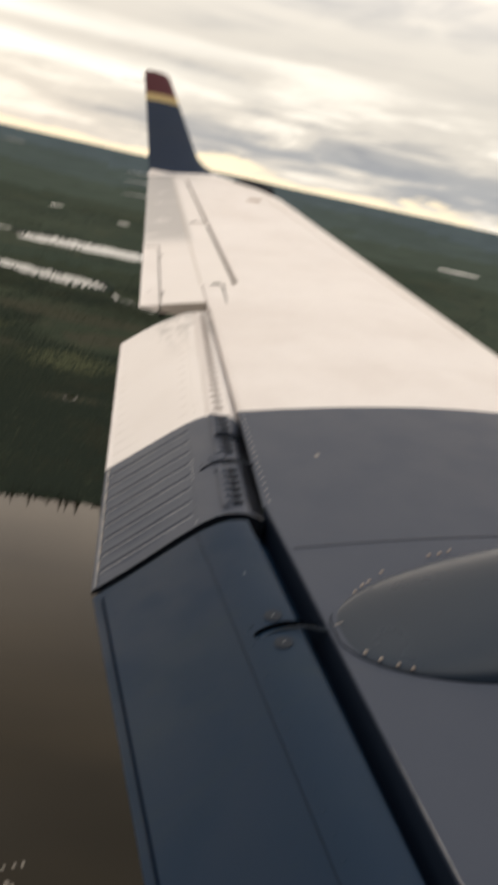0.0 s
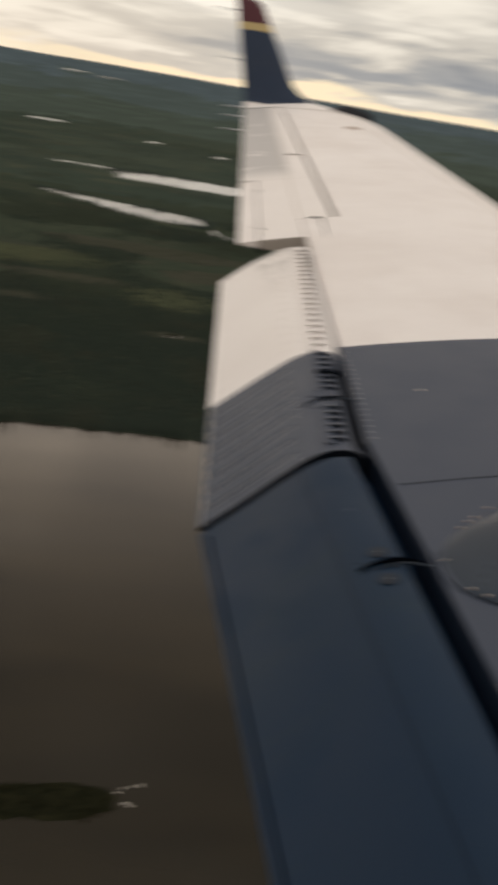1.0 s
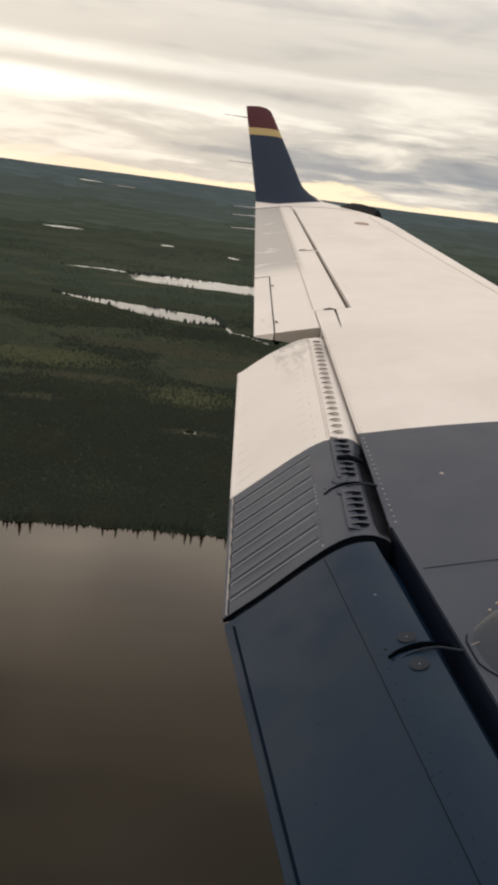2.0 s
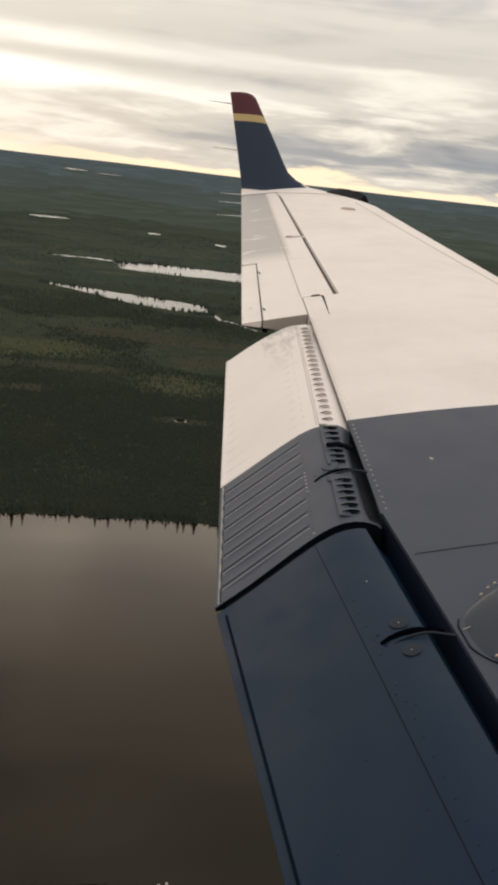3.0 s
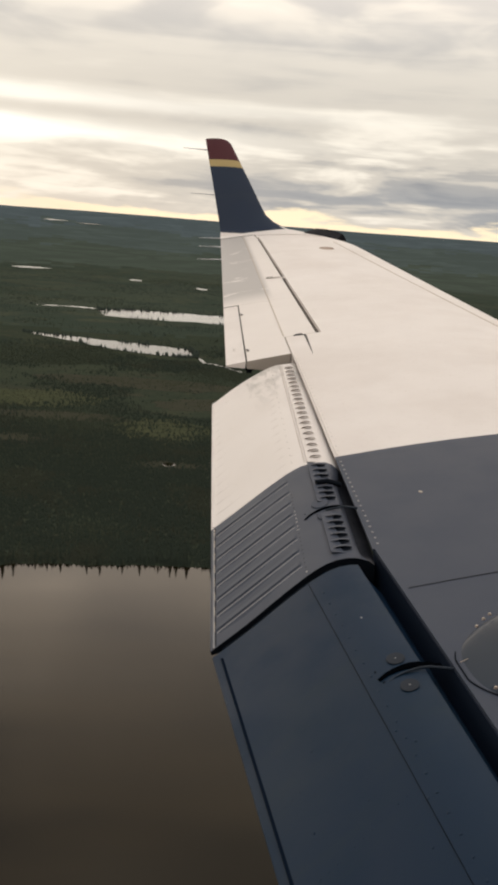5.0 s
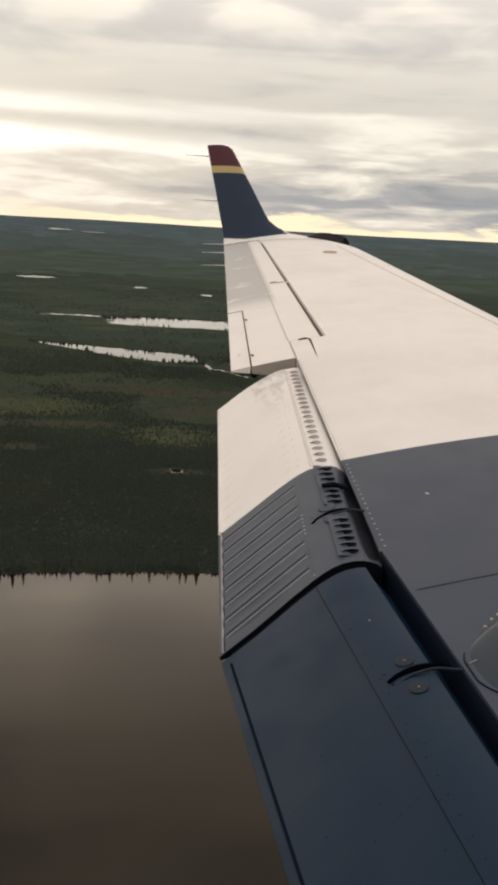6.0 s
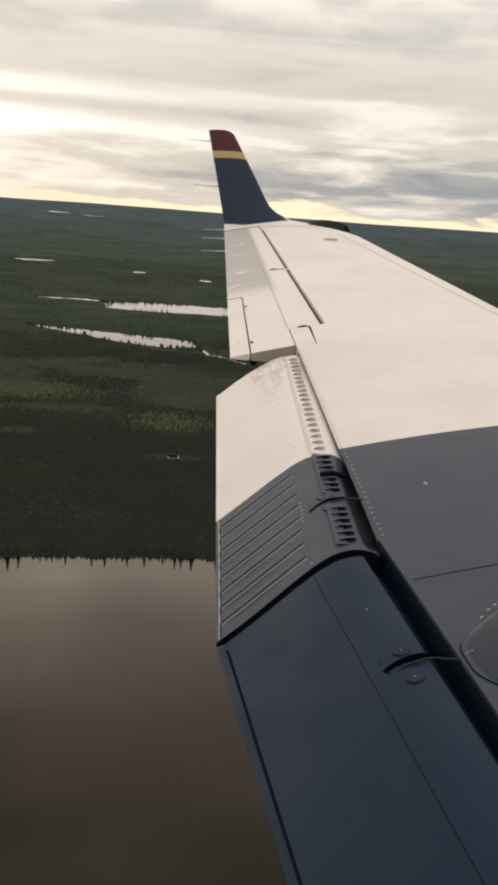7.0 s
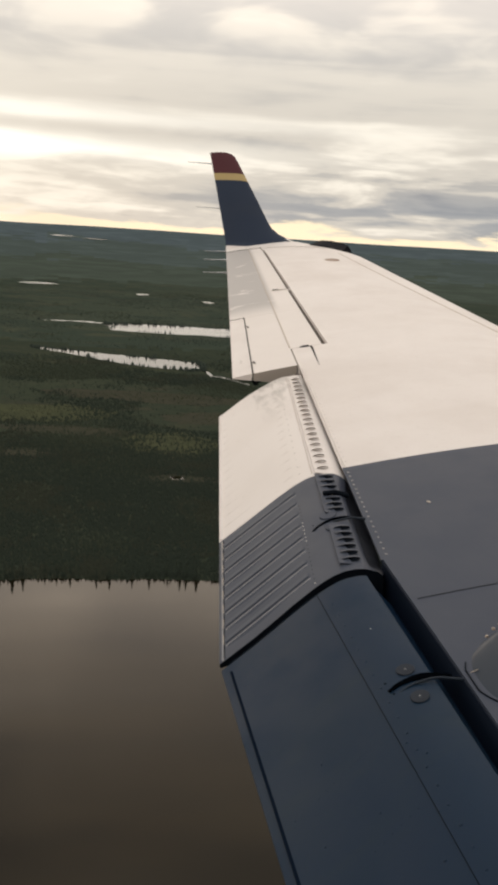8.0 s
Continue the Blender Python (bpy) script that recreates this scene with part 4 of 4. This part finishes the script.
def layered(x, y, size, seed, octaves=4):
    v, amp, total = 0, 1.0, 0
    for k in range(octaves):
        v = v + amp * value_noise(x / size * 2 ** k + 31.7 * k, y / size * 2 ** k + 17.3 * k, seed + k)
        total += amp
        amp *= 0.55
    return v / total


# ground: one sheet, finer near and coarser far
radii = [0.0] + [40 * 1.03 ** k for k in range(160)]
radii = [r for r in radii if r < FLAT] + list(np.linspace(FLAT, RIM, 70)) + [4950.0]
count = 540
verts, faces = [(0, 0, -DEPTH)], []
for r in radii[1:]:
    for i in range(count):
        a = 2 * math.pi * i / count
        x, y = r * math.sin(a), r * math.cos(a)
        z = land_z(r)
        if r > FLAT + 300:
            z += (noise.noise(Vector((x / 700, y / 700, 0.3))) + 0.5 * noise.noise(Vector((x / 260, y / 260, 4.3)))) * 5.0 * min(1, (r - FLAT - 300) / 900)
        if r > RIM + 1:
            z -= 60
        verts.append((x, y, z))
for i in range(count):
    faces.append((0, 1 + (i + 1) % count, 1 + i))
for k in range(len(radii) - 2):
    a, b = 1 + k * count, 1 + (k + 1) * count
    for i in range(count):
        j = (i + 1) % count
        faces.append((a + i, a + j, b + j, b + i))
rng = np.random.RandomState(2)
me = bpy.data.meshes.new("ground")
me.from_pydata(verts, [], faces)
for m in [GROUND, FURTHER] + FAR_LAND:
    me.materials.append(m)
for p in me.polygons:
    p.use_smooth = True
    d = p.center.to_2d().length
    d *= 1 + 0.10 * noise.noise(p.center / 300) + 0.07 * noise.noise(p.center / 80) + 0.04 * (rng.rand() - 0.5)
    # haze by distance: further rings take the paler, bluer materials
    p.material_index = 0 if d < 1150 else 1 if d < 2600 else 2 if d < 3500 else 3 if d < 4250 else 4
bm = bmesh.new()
bm.from_mesh(me)
bmesh.ops.recalc_face_normals(bm, faces=bm.faces[:])
if sum(f.normal.z for f in bm.faces) < 0:
    bmesh.ops.reverse_faces(bm, faces=bm.faces[:])
bm.to_mesh(me)
bm.free()
ground = tagged(new("ground", me), "dark boreal lowland of moss, sedge and forest floor", "ground", kind="structure")

LAKES = []


def outline(cx, cy, a, b, turn, ragged, seed, n=96, power=2.4):
    """The shore of a lake: a rounded oblong with inlets."""
    out = []
    for i in range(n):
        t = 2 * math.pi * i / n
        c, s = math.cos(t), math.sin(t)
        x = a * abs(c) ** (2 / power) * (1 if c > 0 else -1)
        y = b * abs(s) ** (2 / power) * (1 if s > 0 else -1)
        k = 1 + ragged * (noise.noise(Vector((2.2 * c, 2.2 * s, seed))) + 0.6 * noise.noise(Vector((6 * c, 6 * s, seed + 9))) + 0.35 * noise.noise(Vector((15 * c, 15 * s, seed + 5))))
        x, y = x * (1 + (k - 1) * 0.5), y * k
        q = radians(turn)
        out.append((cx + x * math.cos(q) - y * math.sin(q), cy + x * math.sin(q) + y * math.cos(q)))
    return out


def sheet(name, shore, mat, lift, label, category, lake=True):
    bm = bmesh.new()
    top_ring = [bm.verts.new((x, y, land_z(math.hypot(x, y)) + lift)) for x, y in shore]
    low_ring = [bm.verts.new((x, y, land_z(math.hypot(x, y)) - 0.05)) for x, y in shore]
    face = bm.faces.new(top_ring)
    for i in range(len(shore)):
        j = (i + 1) % len(shore)
        bm.faces.new((top_ring[i], low_ring[i], low_ring[j], top_ring[j]))
    bmesh.ops.recalc_face_normals(bm, faces=bm.faces[:])
    bm.normal_update()
    if face.normal.z < 0:
        bmesh.ops.reverse_faces(bm, faces=bm.faces[:])
    bmesh.ops.triangulate(bm, faces=[f for f in bm.faces if len(f.verts) > 4])
    me = bpy.data.meshes.new(name)
    bm.to_mesh(me)
    bm.free()
    me.materials.append(mat)
    if lake:
        LAKES.append(np.array(shore))
    return tagged(new(name, me), label, category, kind="structure")


def shore_y(x):
    return 350 - 0.0009 * (x - 12) ** 2 * (1 if abs(x) < 90 else 90 / abs(x)) + 3.0 * noise.noise(Vector((x / 34, 0, 2))) + 1.6 * noise.noise(Vector((x / 9, 0, 7))) + 0.5 * noise.noise(Vector((x / 2.4, 0, 1)))


near_shore = [(x, shore_y(x)) for x in np.linspace(-700, 900, 900)]
sheet("water", near_shore + [(900, -900), (-700, -900)], WATER, 0.15, "calm peat-brown lake reflecting the clouds", "lake")


def rounded(corners, ragged, seed, rounds=4):
    """A shore drawn round a few corners: corners cut, then frayed."""
    pts = [Vector(p) for p in corners]
    for _ in range(rounds):
        pts = [q for a, b in zip(pts, pts[1:] + pts[:1]) for q in (a * 0.78 + b * 0.22, a * 0.22 + b * 0.78)]
    return [(p.x + ragged * noise.noise(Vector((p.x / 9, p.y / 9, seed))), p.y + 2.2 * ragged * noise.noise(Vector((p.x / 7, p.y / 11, seed + 5)))) for p in pts]


sheet("water", rounded([(-72, 1078), (-30, 1062), (30, 1034), (84, 1008), (112, 990), (108, 944), (98, 930), (86, 936), (40, 956), (-14, 1020)], 2.6, 1.0), WATER, 0.12, "narrow bright lake among spruce", "lake")
sheet("water", outline(215, 1316, 205, 66, -12, 0.36, 2.0), WATER, 0.12, "long bright lake among spruce", "lake")
sheet("water", rounded([(-78, 1402), (-48, 1394), (-20, 1399), (8, 1386), (30, 1376), (34, 1386), (6, 1398), (-18, 1408), (-46, 1402)], 3.0, 3.0), WATER, 0.18, "thin bright arm of a lake", "lake")
sheet("water", outline(-125, 2320, 44, 34, 8, 0.7, 4.0, power=1.8), WATER, 0.12, "small bright pond", "lake")
sheet("water", outline(105, 2085, 14, 22, 0, 0.6, 5.0, power=1.8), WATER, 0.12, "small bright pond", "lake")
sheet("water", outline(228, 1930, 12, 26, 10, 0.6, 6.0, power=1.8), WATER, 0.12, "small bright pond", "lake")
sheet("water", outline(-170, 4420, 84, 17, -6, 0.8, 7.0, power=1.7), WATER, 0.6, "far bright lake", "lake")
sheet("water", outline(5, 4352, 54, 9, -6, 0.7, 8.0, power=1.7), WATER, 0.6, "far bright lake", "lake")
sheet("water", outline(1280, 2590, 62, 44, -20, 0.3, 10.0), WATER, 0.3, "far bright pond", "lake")
sheet("water", outline(48, 508, 3.7, 4.0, 5, 0.2, 9.0, 40), WATER, 0.12, "tiny pool in a sedge clearing", "pond")
# a creek that leaves the narrow lake
left, right = [], []
for k in range(40):
    s = k / 39
    x, y = 97 + 48 * s + 5 * math.sin(9 * s), 942 - 92 * s + 9 * math.sin(13 * s)
    wd = 3.4 - 1.8 * s + 1.2 * noise.noise(Vector((s * 9, 0, 0)))
    left.append((x - wd * 0.6, y - wd))
    right.append((x + wd * 0.6, y + wd))
sheet("water", left + right[::-1], WATER, 0.13, "winding creek", "creek")

CLEARINGS = [(52, 592, 34, 36), (50, 506, 24, 11), (-14, 630, 46, 14), (-40, 690, 56, 34), (110, 690, 60, 24), (50, 770, 90, 24), (-40, 560, 22, 14), (120, 620, 30, 30), (-110, 620, 30, 34), (30, 1160, 70, 40), (-90, 1250, 80, 40), (0, 1650, 120, 60), (-120, 1850, 120, 60)]
for k, (cx, cy, a, b) in enumerate(CLEARINGS[:9]):
    sheet("clearing", outline(cx, cy, a, b, 10 * math.sin(k * 2.1), 0.35, 20.0 + k), BOG if k in (0, 3, 8) else HEATH, 0.05 + 0.004 * k, "yellow-green sedge clearing" if k in (0, 3, 8) else "brown heath clearing", "bog", lake=False)


# ---- woods ----
def inside(px, py, poly):
    res = np.zeros(len(px), bool)
    bx = (px > poly[:, 0].min()) & (px < poly[:, 0].max()) & (py > poly[:, 1].min()) & (py < poly[:, 1].max())
    idx = np.nonzero(bx)[0]
    if len(idx) == 0:
        return res
    x, y = px[idx], py[idx]
    r = np.zeros(len(idx), bool)
    n = len(poly)
    for i in range(n):
        x0, y0 = poly[i]
        x1, y1 = poly[(i + 1) % n]
        if y0 == y1:
            continue
        cross = ((y0 > y) != (y1 > y)) & (x < (x1 - x0) * (y - y0) / (y1 - y0) + x0)
        r ^= cross
    res[idx] = r
    return res


def conifers(px, py, height, tiers, sides, seed, broad_crown=0.165):
    """Many small spires as arrays of corners and triangles: ragged tiers round a stem."""
    rng = np.random.RandomState(seed)
    n = len(px)
    ground_z = np.array([land_z(d) for d in np.hypot(px, py)])
    V, T, base = [], [], 0
    for k in range(tiers):
        lo, hi = k / tiers * 0.86 + 0.04, min(1.0, (k + 1.75) / tiers)
        wide = broad_crown * (1 - k / tiers * 0.82)
        ang = rng.rand(n, 1) * 6.28 + np.arange(sides) * 2 * np.pi / sides
        rad = height[:, None] * wide * (0.6 + 0.75 * rng.rand(n, sides))
        vx, vy = px[:, None] + rad * np.cos(ang), py[:, None] + rad * np.sin(ang)
        vz = ground_z[:, None] + height[:, None] * (lo + 0.07 * (rng.rand(n, sides) - 0.5))
        ring = np.stack([vx, vy, vz], -1)
        apex = np.stack([px + 0.02 * height * (rng.rand(n) - 0.5), py, ground_z + height * hi], -1)[:, None, :]
        block = np.concatenate([ring, apex], 1)
        idx = base + np.arange(n)[:, None] * (sides + 1)
        for i in range(sides):
            T.append(np.stack([idx[:, 0] + i, idx[:, 0] + (i + 1) % sides, idx[:, 0] + sides], -1))
        V.append(block.reshape(-1, 3))
        base += n * (sides + 1)
    return np.concatenate(V), np.concatenate(T)


def stuff(name, V, T, mat, label, category):
    me = bpy.data.meshes.new(name)
    me.vertices.add(len(V))
    me.vertices.foreach_set("co", V.astype(np.float32).ravel())
    me.loops.add(len(T) * 3)
    me.loops.foreach_set("vertex_index", T.astype(np.int32).ravel())
    me.polygons.add(len(T))
    me.polygons.foreach_set("loop_start", np.arange(0, len(T) * 3, 3, dtype=np.int32))
    me.update(calc_edges=True)
    me.validate()
    me.materials.append(mat)
    return tagged(new(name, me), label, category, kind="stuff")


def scatter(x0, x1, y0, y1, n, seed, keep):
    rng = np.random.RandomState(seed)
    px, py = x0 + (x1 - x0) * rng.rand(n), y0 + (y1 - y0) * rng.rand(n)
    ok = rng.rand(n) < keep(px, py)
    for poly in LAKES:
        ok &= ~inside(px, py, poly)
    return px[ok], py[ok], rng


def openness(px, py):
    o = np.zeros(len(px))
    for cx, cy, a, b in CLEARINGS:
        o = np.maximum(o, np.clip(1.5 - 1.3 * np.hypot((px - cx) / a, (py - cy) / b), 0, 1))
    return o


def wooded(px, py):
    d = layered(px, py, 75, 11)
    e = layered(px, py, 260, 23)
    k = np.clip((d * 0.7 + e * 0.3 - 0.43) * 9, 0.04, 1.0)
    return k * (1 - 0.975 * openness(px, py))


px, py, rng = scatter(-180, 250, 342, 1040, 115000, 5, lambda x, y: wooded(x, y) * np.clip((1050 - y) / 180, 0, 1))
h = (0.9 + 1.4 * rng.rand(len(px)) ** 2.6) * (0.7 + 0.6 * layered(px, py, 90, 40))
mixed = layered(px, py, 62, 91) + 0.12 * (rng.rand(len(px)) - 0.5)
browned = layered(px, py, 48, 57) + 0.12 * (rng.rand(len(px)) - 0.5)
is_larch, is_dry = mixed > 0.55, (mixed <= 0.55) & (browned > 0.57)
for pick, mat, name, label, seed in ((~is_larch & ~is_dry, SPRUCE, "spruce_woods", "dense dark spruce woods behind the lake shore", 6), (is_larch, LARCH, "larch_woods", "paler olive larch among the dark spruce", 46), (is_dry, DRY_LARCH, "dry_larch_woods", "thin brownish larch on boggy ground", 47)):
    V, T = conifers(px[pick], py[pick], h[pick], 2, 5, seed, 0.31)
    stuff(name, V, T, mat, label, "forest")
# a close stand between the shore and the first clearings
px, py, rng = scatter(-160, 210, 343, 610, 105000, 35, lambda x, y: np.clip((620 - y + 60 * (layered(x, y, 45, 71) - 0.5)) / 90, 0, 1) * (1 - 0.9 * openness(x, y)))
h = (0.9 + 1.1 * rng.rand(len(px)) ** 2.0) * (0.7 + 0.6 * layered(px, py, 40, 42))
mixed = layered(px, py, 30, 93) + 0.2 * (rng.rand(len(px)) - 0.5)
for pick, mat, name, label, seed in ((mixed <= 0.60, SPRUCE, "shore_spruce_stand", "close dark stand of low spruces above the shore", 36), (mixed > 0.60, DRY_LARCH, "shore_larch_stand", "thin brownish larch among the shore spruces", 37)):
    V, T = conifers(px[pick], py[pick], h[pick], 2, 5, seed, 0.34)
    stuff(name, V, T, mat, label, "forest")
px, py, rng = scatter(-420, 1150, 840, 2700, 125000, 8, lambda x, y: wooded(x, y) * 0.9 * np.clip((y - 840) / 180, 0, 1) * ((x > -0.17 * y - 40) & (x < 0.50 * y + 60)))
h = (1.3 + 1.6 * rng.rand(len(px)) ** 2.0) * np.clip((2750 - np.hypot(px, py)) / 700, 0.35, 1)
mixed = layered(px, py, 150, 95) + 0.12 * (rng.rand(len(px)) - 0.5)
for pick, mat, name, label, seed in ((mixed <= 0.56, HAZY_SPRUCE, "far_spruce_woods", "far dark spruce woods broken by bog", 9), (mixed > 0.56, LARCH, "far_larch_woods", "far paler larch woods", 49)):
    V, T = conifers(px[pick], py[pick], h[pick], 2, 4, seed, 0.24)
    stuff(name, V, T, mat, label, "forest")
# spruces close round the bright lakes
rng = np.random.RandomState(12)
ex, ey = [], []
for poly, count in ((LAKES[1], 420), (LAKES[2], 800), (LAKES[3], 90)):
    mid = poly.mean(0)
    for k in range(count):
        s = rng.rand() * len(poly)
        i = int(s)
        p = poly[i] + (poly[(i + 1) % len(poly)] - poly[i]) * (s - i)
        out = (p - mid) / max(1e-6, np.hypot(*(p - mid)))
        if layered(np.array([p[0]]), np.array([p[1]]), 40, 61)[0] < 0.42:
            continue
        q = p + out * (1.0 + 6.0 * rng.rand() ** 2)
        ex.append(q[0])
        ey.append(q[1])
ex, ey = np.array(ex), np.array(ey)
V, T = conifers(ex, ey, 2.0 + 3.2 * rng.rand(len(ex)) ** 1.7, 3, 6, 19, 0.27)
stuff("lakeside_spruces", V, T, HAZY_SPRUCE, "uneven fringe of dark spruces round the bright lakes", "forest")
px, py, rng = scatter(-170, 230, 355, 900, 26000, 15, lambda x, y: 0.012 + 0.988 * openness(x, y))
h = 0.7 + 1.3 * rng.rand(len(px))
V, T = conifers(px, py, h, 1, 6, 16)
stuff("willow_scrub", V, T, SHRUB, "low yellow-green willow and birch scrub", "shrub")

# single spruces along the near shore
rng = np.random.RandomState(77)


def spruce(seed, tall):
    ob = thing("spruce", "slender dark spruce on the lake shore", "tree", "spruces along the shore")
    part("trunk", tube([(0, 0, -0.2), (0.03, 0, tall * 0.5), (0, 0, tall * 0.97)], [0.11, 0.07, 0.015], 6), BARK, ob)
    r = np.random.RandomState(seed)
    bm = bmesh.new()
    tiers = 11
    for k in range(tiers):
        z0 = tall * (0.07 + 0.86 * k / tiers)
        reach = tall * 0.19 * (1 - 0.84 * k / tiers)
        boughs = 7
        for i in range(boughs):
            a = 2 * math.pi * (i + r.rand() * 0.7) / boughs + k
            rr, dz = reach * (0.55 + 0.7 * r.rand()), tall * (0.03 + 0.02 * r.rand())
            tip = Vector((rr * math.cos(a), rr * math.sin(a), z0 - dz * 0.5))
            root = Vector((0, 0, z0 + dz * 1.6))
            side = Vector((-math.sin(a), math.cos(a), 0)) * rr * 0.42
            mid = tip * 0.55 + root * 0.45
            vs = [bm.verts.new(p) for p in (root, mid + side - Vector((0, 0, dz * 0.5)), tip, mid - side - Vector((0, 0, dz * 0.5)), mid + Vector((0, 0, dz * 0.3)))]
            for q in ((0, 1, 4), (1, 2, 4), (2, 3, 4), (3, 0, 4)):
                bm.faces.new([vs[j] for j in q])
    part("crown", bm, SPRUCE, ob)
    return ob


kinds = [spruce(300 + k, tall) for k, tall in enumerate((7.5, 6.2, 5.0, 4.2))]
placed = 0
for k in range(290):
    x = -95 + 190 * (k + 4 * rng.rand()) / 290
    y = shore_y(x) + 0.7 + 5.0 * rng.rand() ** 1.6
    src = kinds[int(rng.choice(4, p=[0.05, 0.2, 0.35, 0.4]))]
    stand = noise.noise(Vector((x / 8, 3.3, 0)))
    if stand < -0.08 and rng.rand() < 0.8:
        continue
    m = pose(x, y, -DEPTH, 0, 0, 360 * rng.rand()) @ Matrix.Scale(0.55 + 0.6 * max(0.0, stand) + 0.36 * rng.rand(), 4)
    if placed < 4 and src.matrix_world.translation.length < 1:
        src.matrix_world = m
        placed += 1
    else:
        copy_thing(src, m)
for k, src in enumerate(kinds):
    if src.matrix_world.translation.length < 1:
        x = -20 + 15 * k
        src.matrix_world = pose(x, shore_y(x) + 2, -DEPTH)

# ---- the islet and its stones ----
bm = bmesh.new()
shore = outline(2, 147.5, 13.5, 5.2, 2, 0.3, 41.0, 40)
loops = [[Vector((2 + (x - 2) * s, 147.5 + (y - 147.5) * s, -DEPTH + 0.1 + z + 0.15 * noise.noise(Vector((x, y, s)))) ) for x, y in shore] for s, z in ((1.0, 0.0), (0.9, 0.22), (0.6, 0.45), (0.2, 0.55))]
loft(bm, loops)
tagged(new("islet", mesh_of("islet", fixed(bm), WET_SEDGE)), "low grassy islet in the lake", "islet", kind="structure")
rng = np.random.RandomState(5)
px, py = 2 + 12 * (2 * rng.rand(420) - 1), 147.5 + 4.4 * (2 * rng.rand(420) - 1)
ok = inside(px, py, np.array(shore))
V, T = conifers(px[ok], py[ok], 0.5 + 0.8 * rng.rand(ok.sum()), 2, 6, 3)
V[:, 2] += 0.4
stuff("islet_scrub", V, T, WET_SEDGE, "low scrub on the islet", "shrub")
for k, (x, y, s) in enumerate(((17.2, 147.4, 0.5), (18.6, 152.2, 0.35), (20.2, 152.6, 0.4), (16.6, 151.6, 0.3), (15.6, 150.4, 0.35), (18.0, 146.8, 0.35))):
    bm = bmesh.new()
    bmesh.ops.create_icosphere(bm, subdivisions=3, radius=1.0)
    for v in bm.verts:
        v.co *= 1 + 0.3 * noise.noise(v.co * 1.4 + Vector((k * 5, 0, 0)))
        v.co = Vector((v.co.x * s * 1.2, v.co.y * s * 0.8, v.co.z * s * 0.5))
    ob = tagged(new("rock", mesh_of("rock", bm, ROCK, 60)), "pale granite rock standing in the lake", "rock", "rocks in the lake")
    ob.matrix_world = pose(x, y, -DEPTH + 0.15, 0, 0, 40 * k)

# a dark mound added in the tiny pool to stand for a reflection
bm = bmesh.new()
bmesh.ops.create_icosphere(bm, subdivisions=3, radius=1.0)
for v in bm.verts:
    v.co *= 1 + 0.4 * noise.noise(v.co * 2.3 + Vector((22.0, 0, 0)))
    v.co = Vector((v.co.x * 2.5, v.co.y * 2.0, max(v.co.z, -0.3) * 0.8))
pool_mound = tagged(new("dark_mound", mesh_of("dark_mound", bm, WET_SEDGE, 60)), "low dark mound standing for a reflection in a tiny pool", "shrub")
pool_mound.matrix_world = pose(48, 508.6, -DEPTH + 0.1)
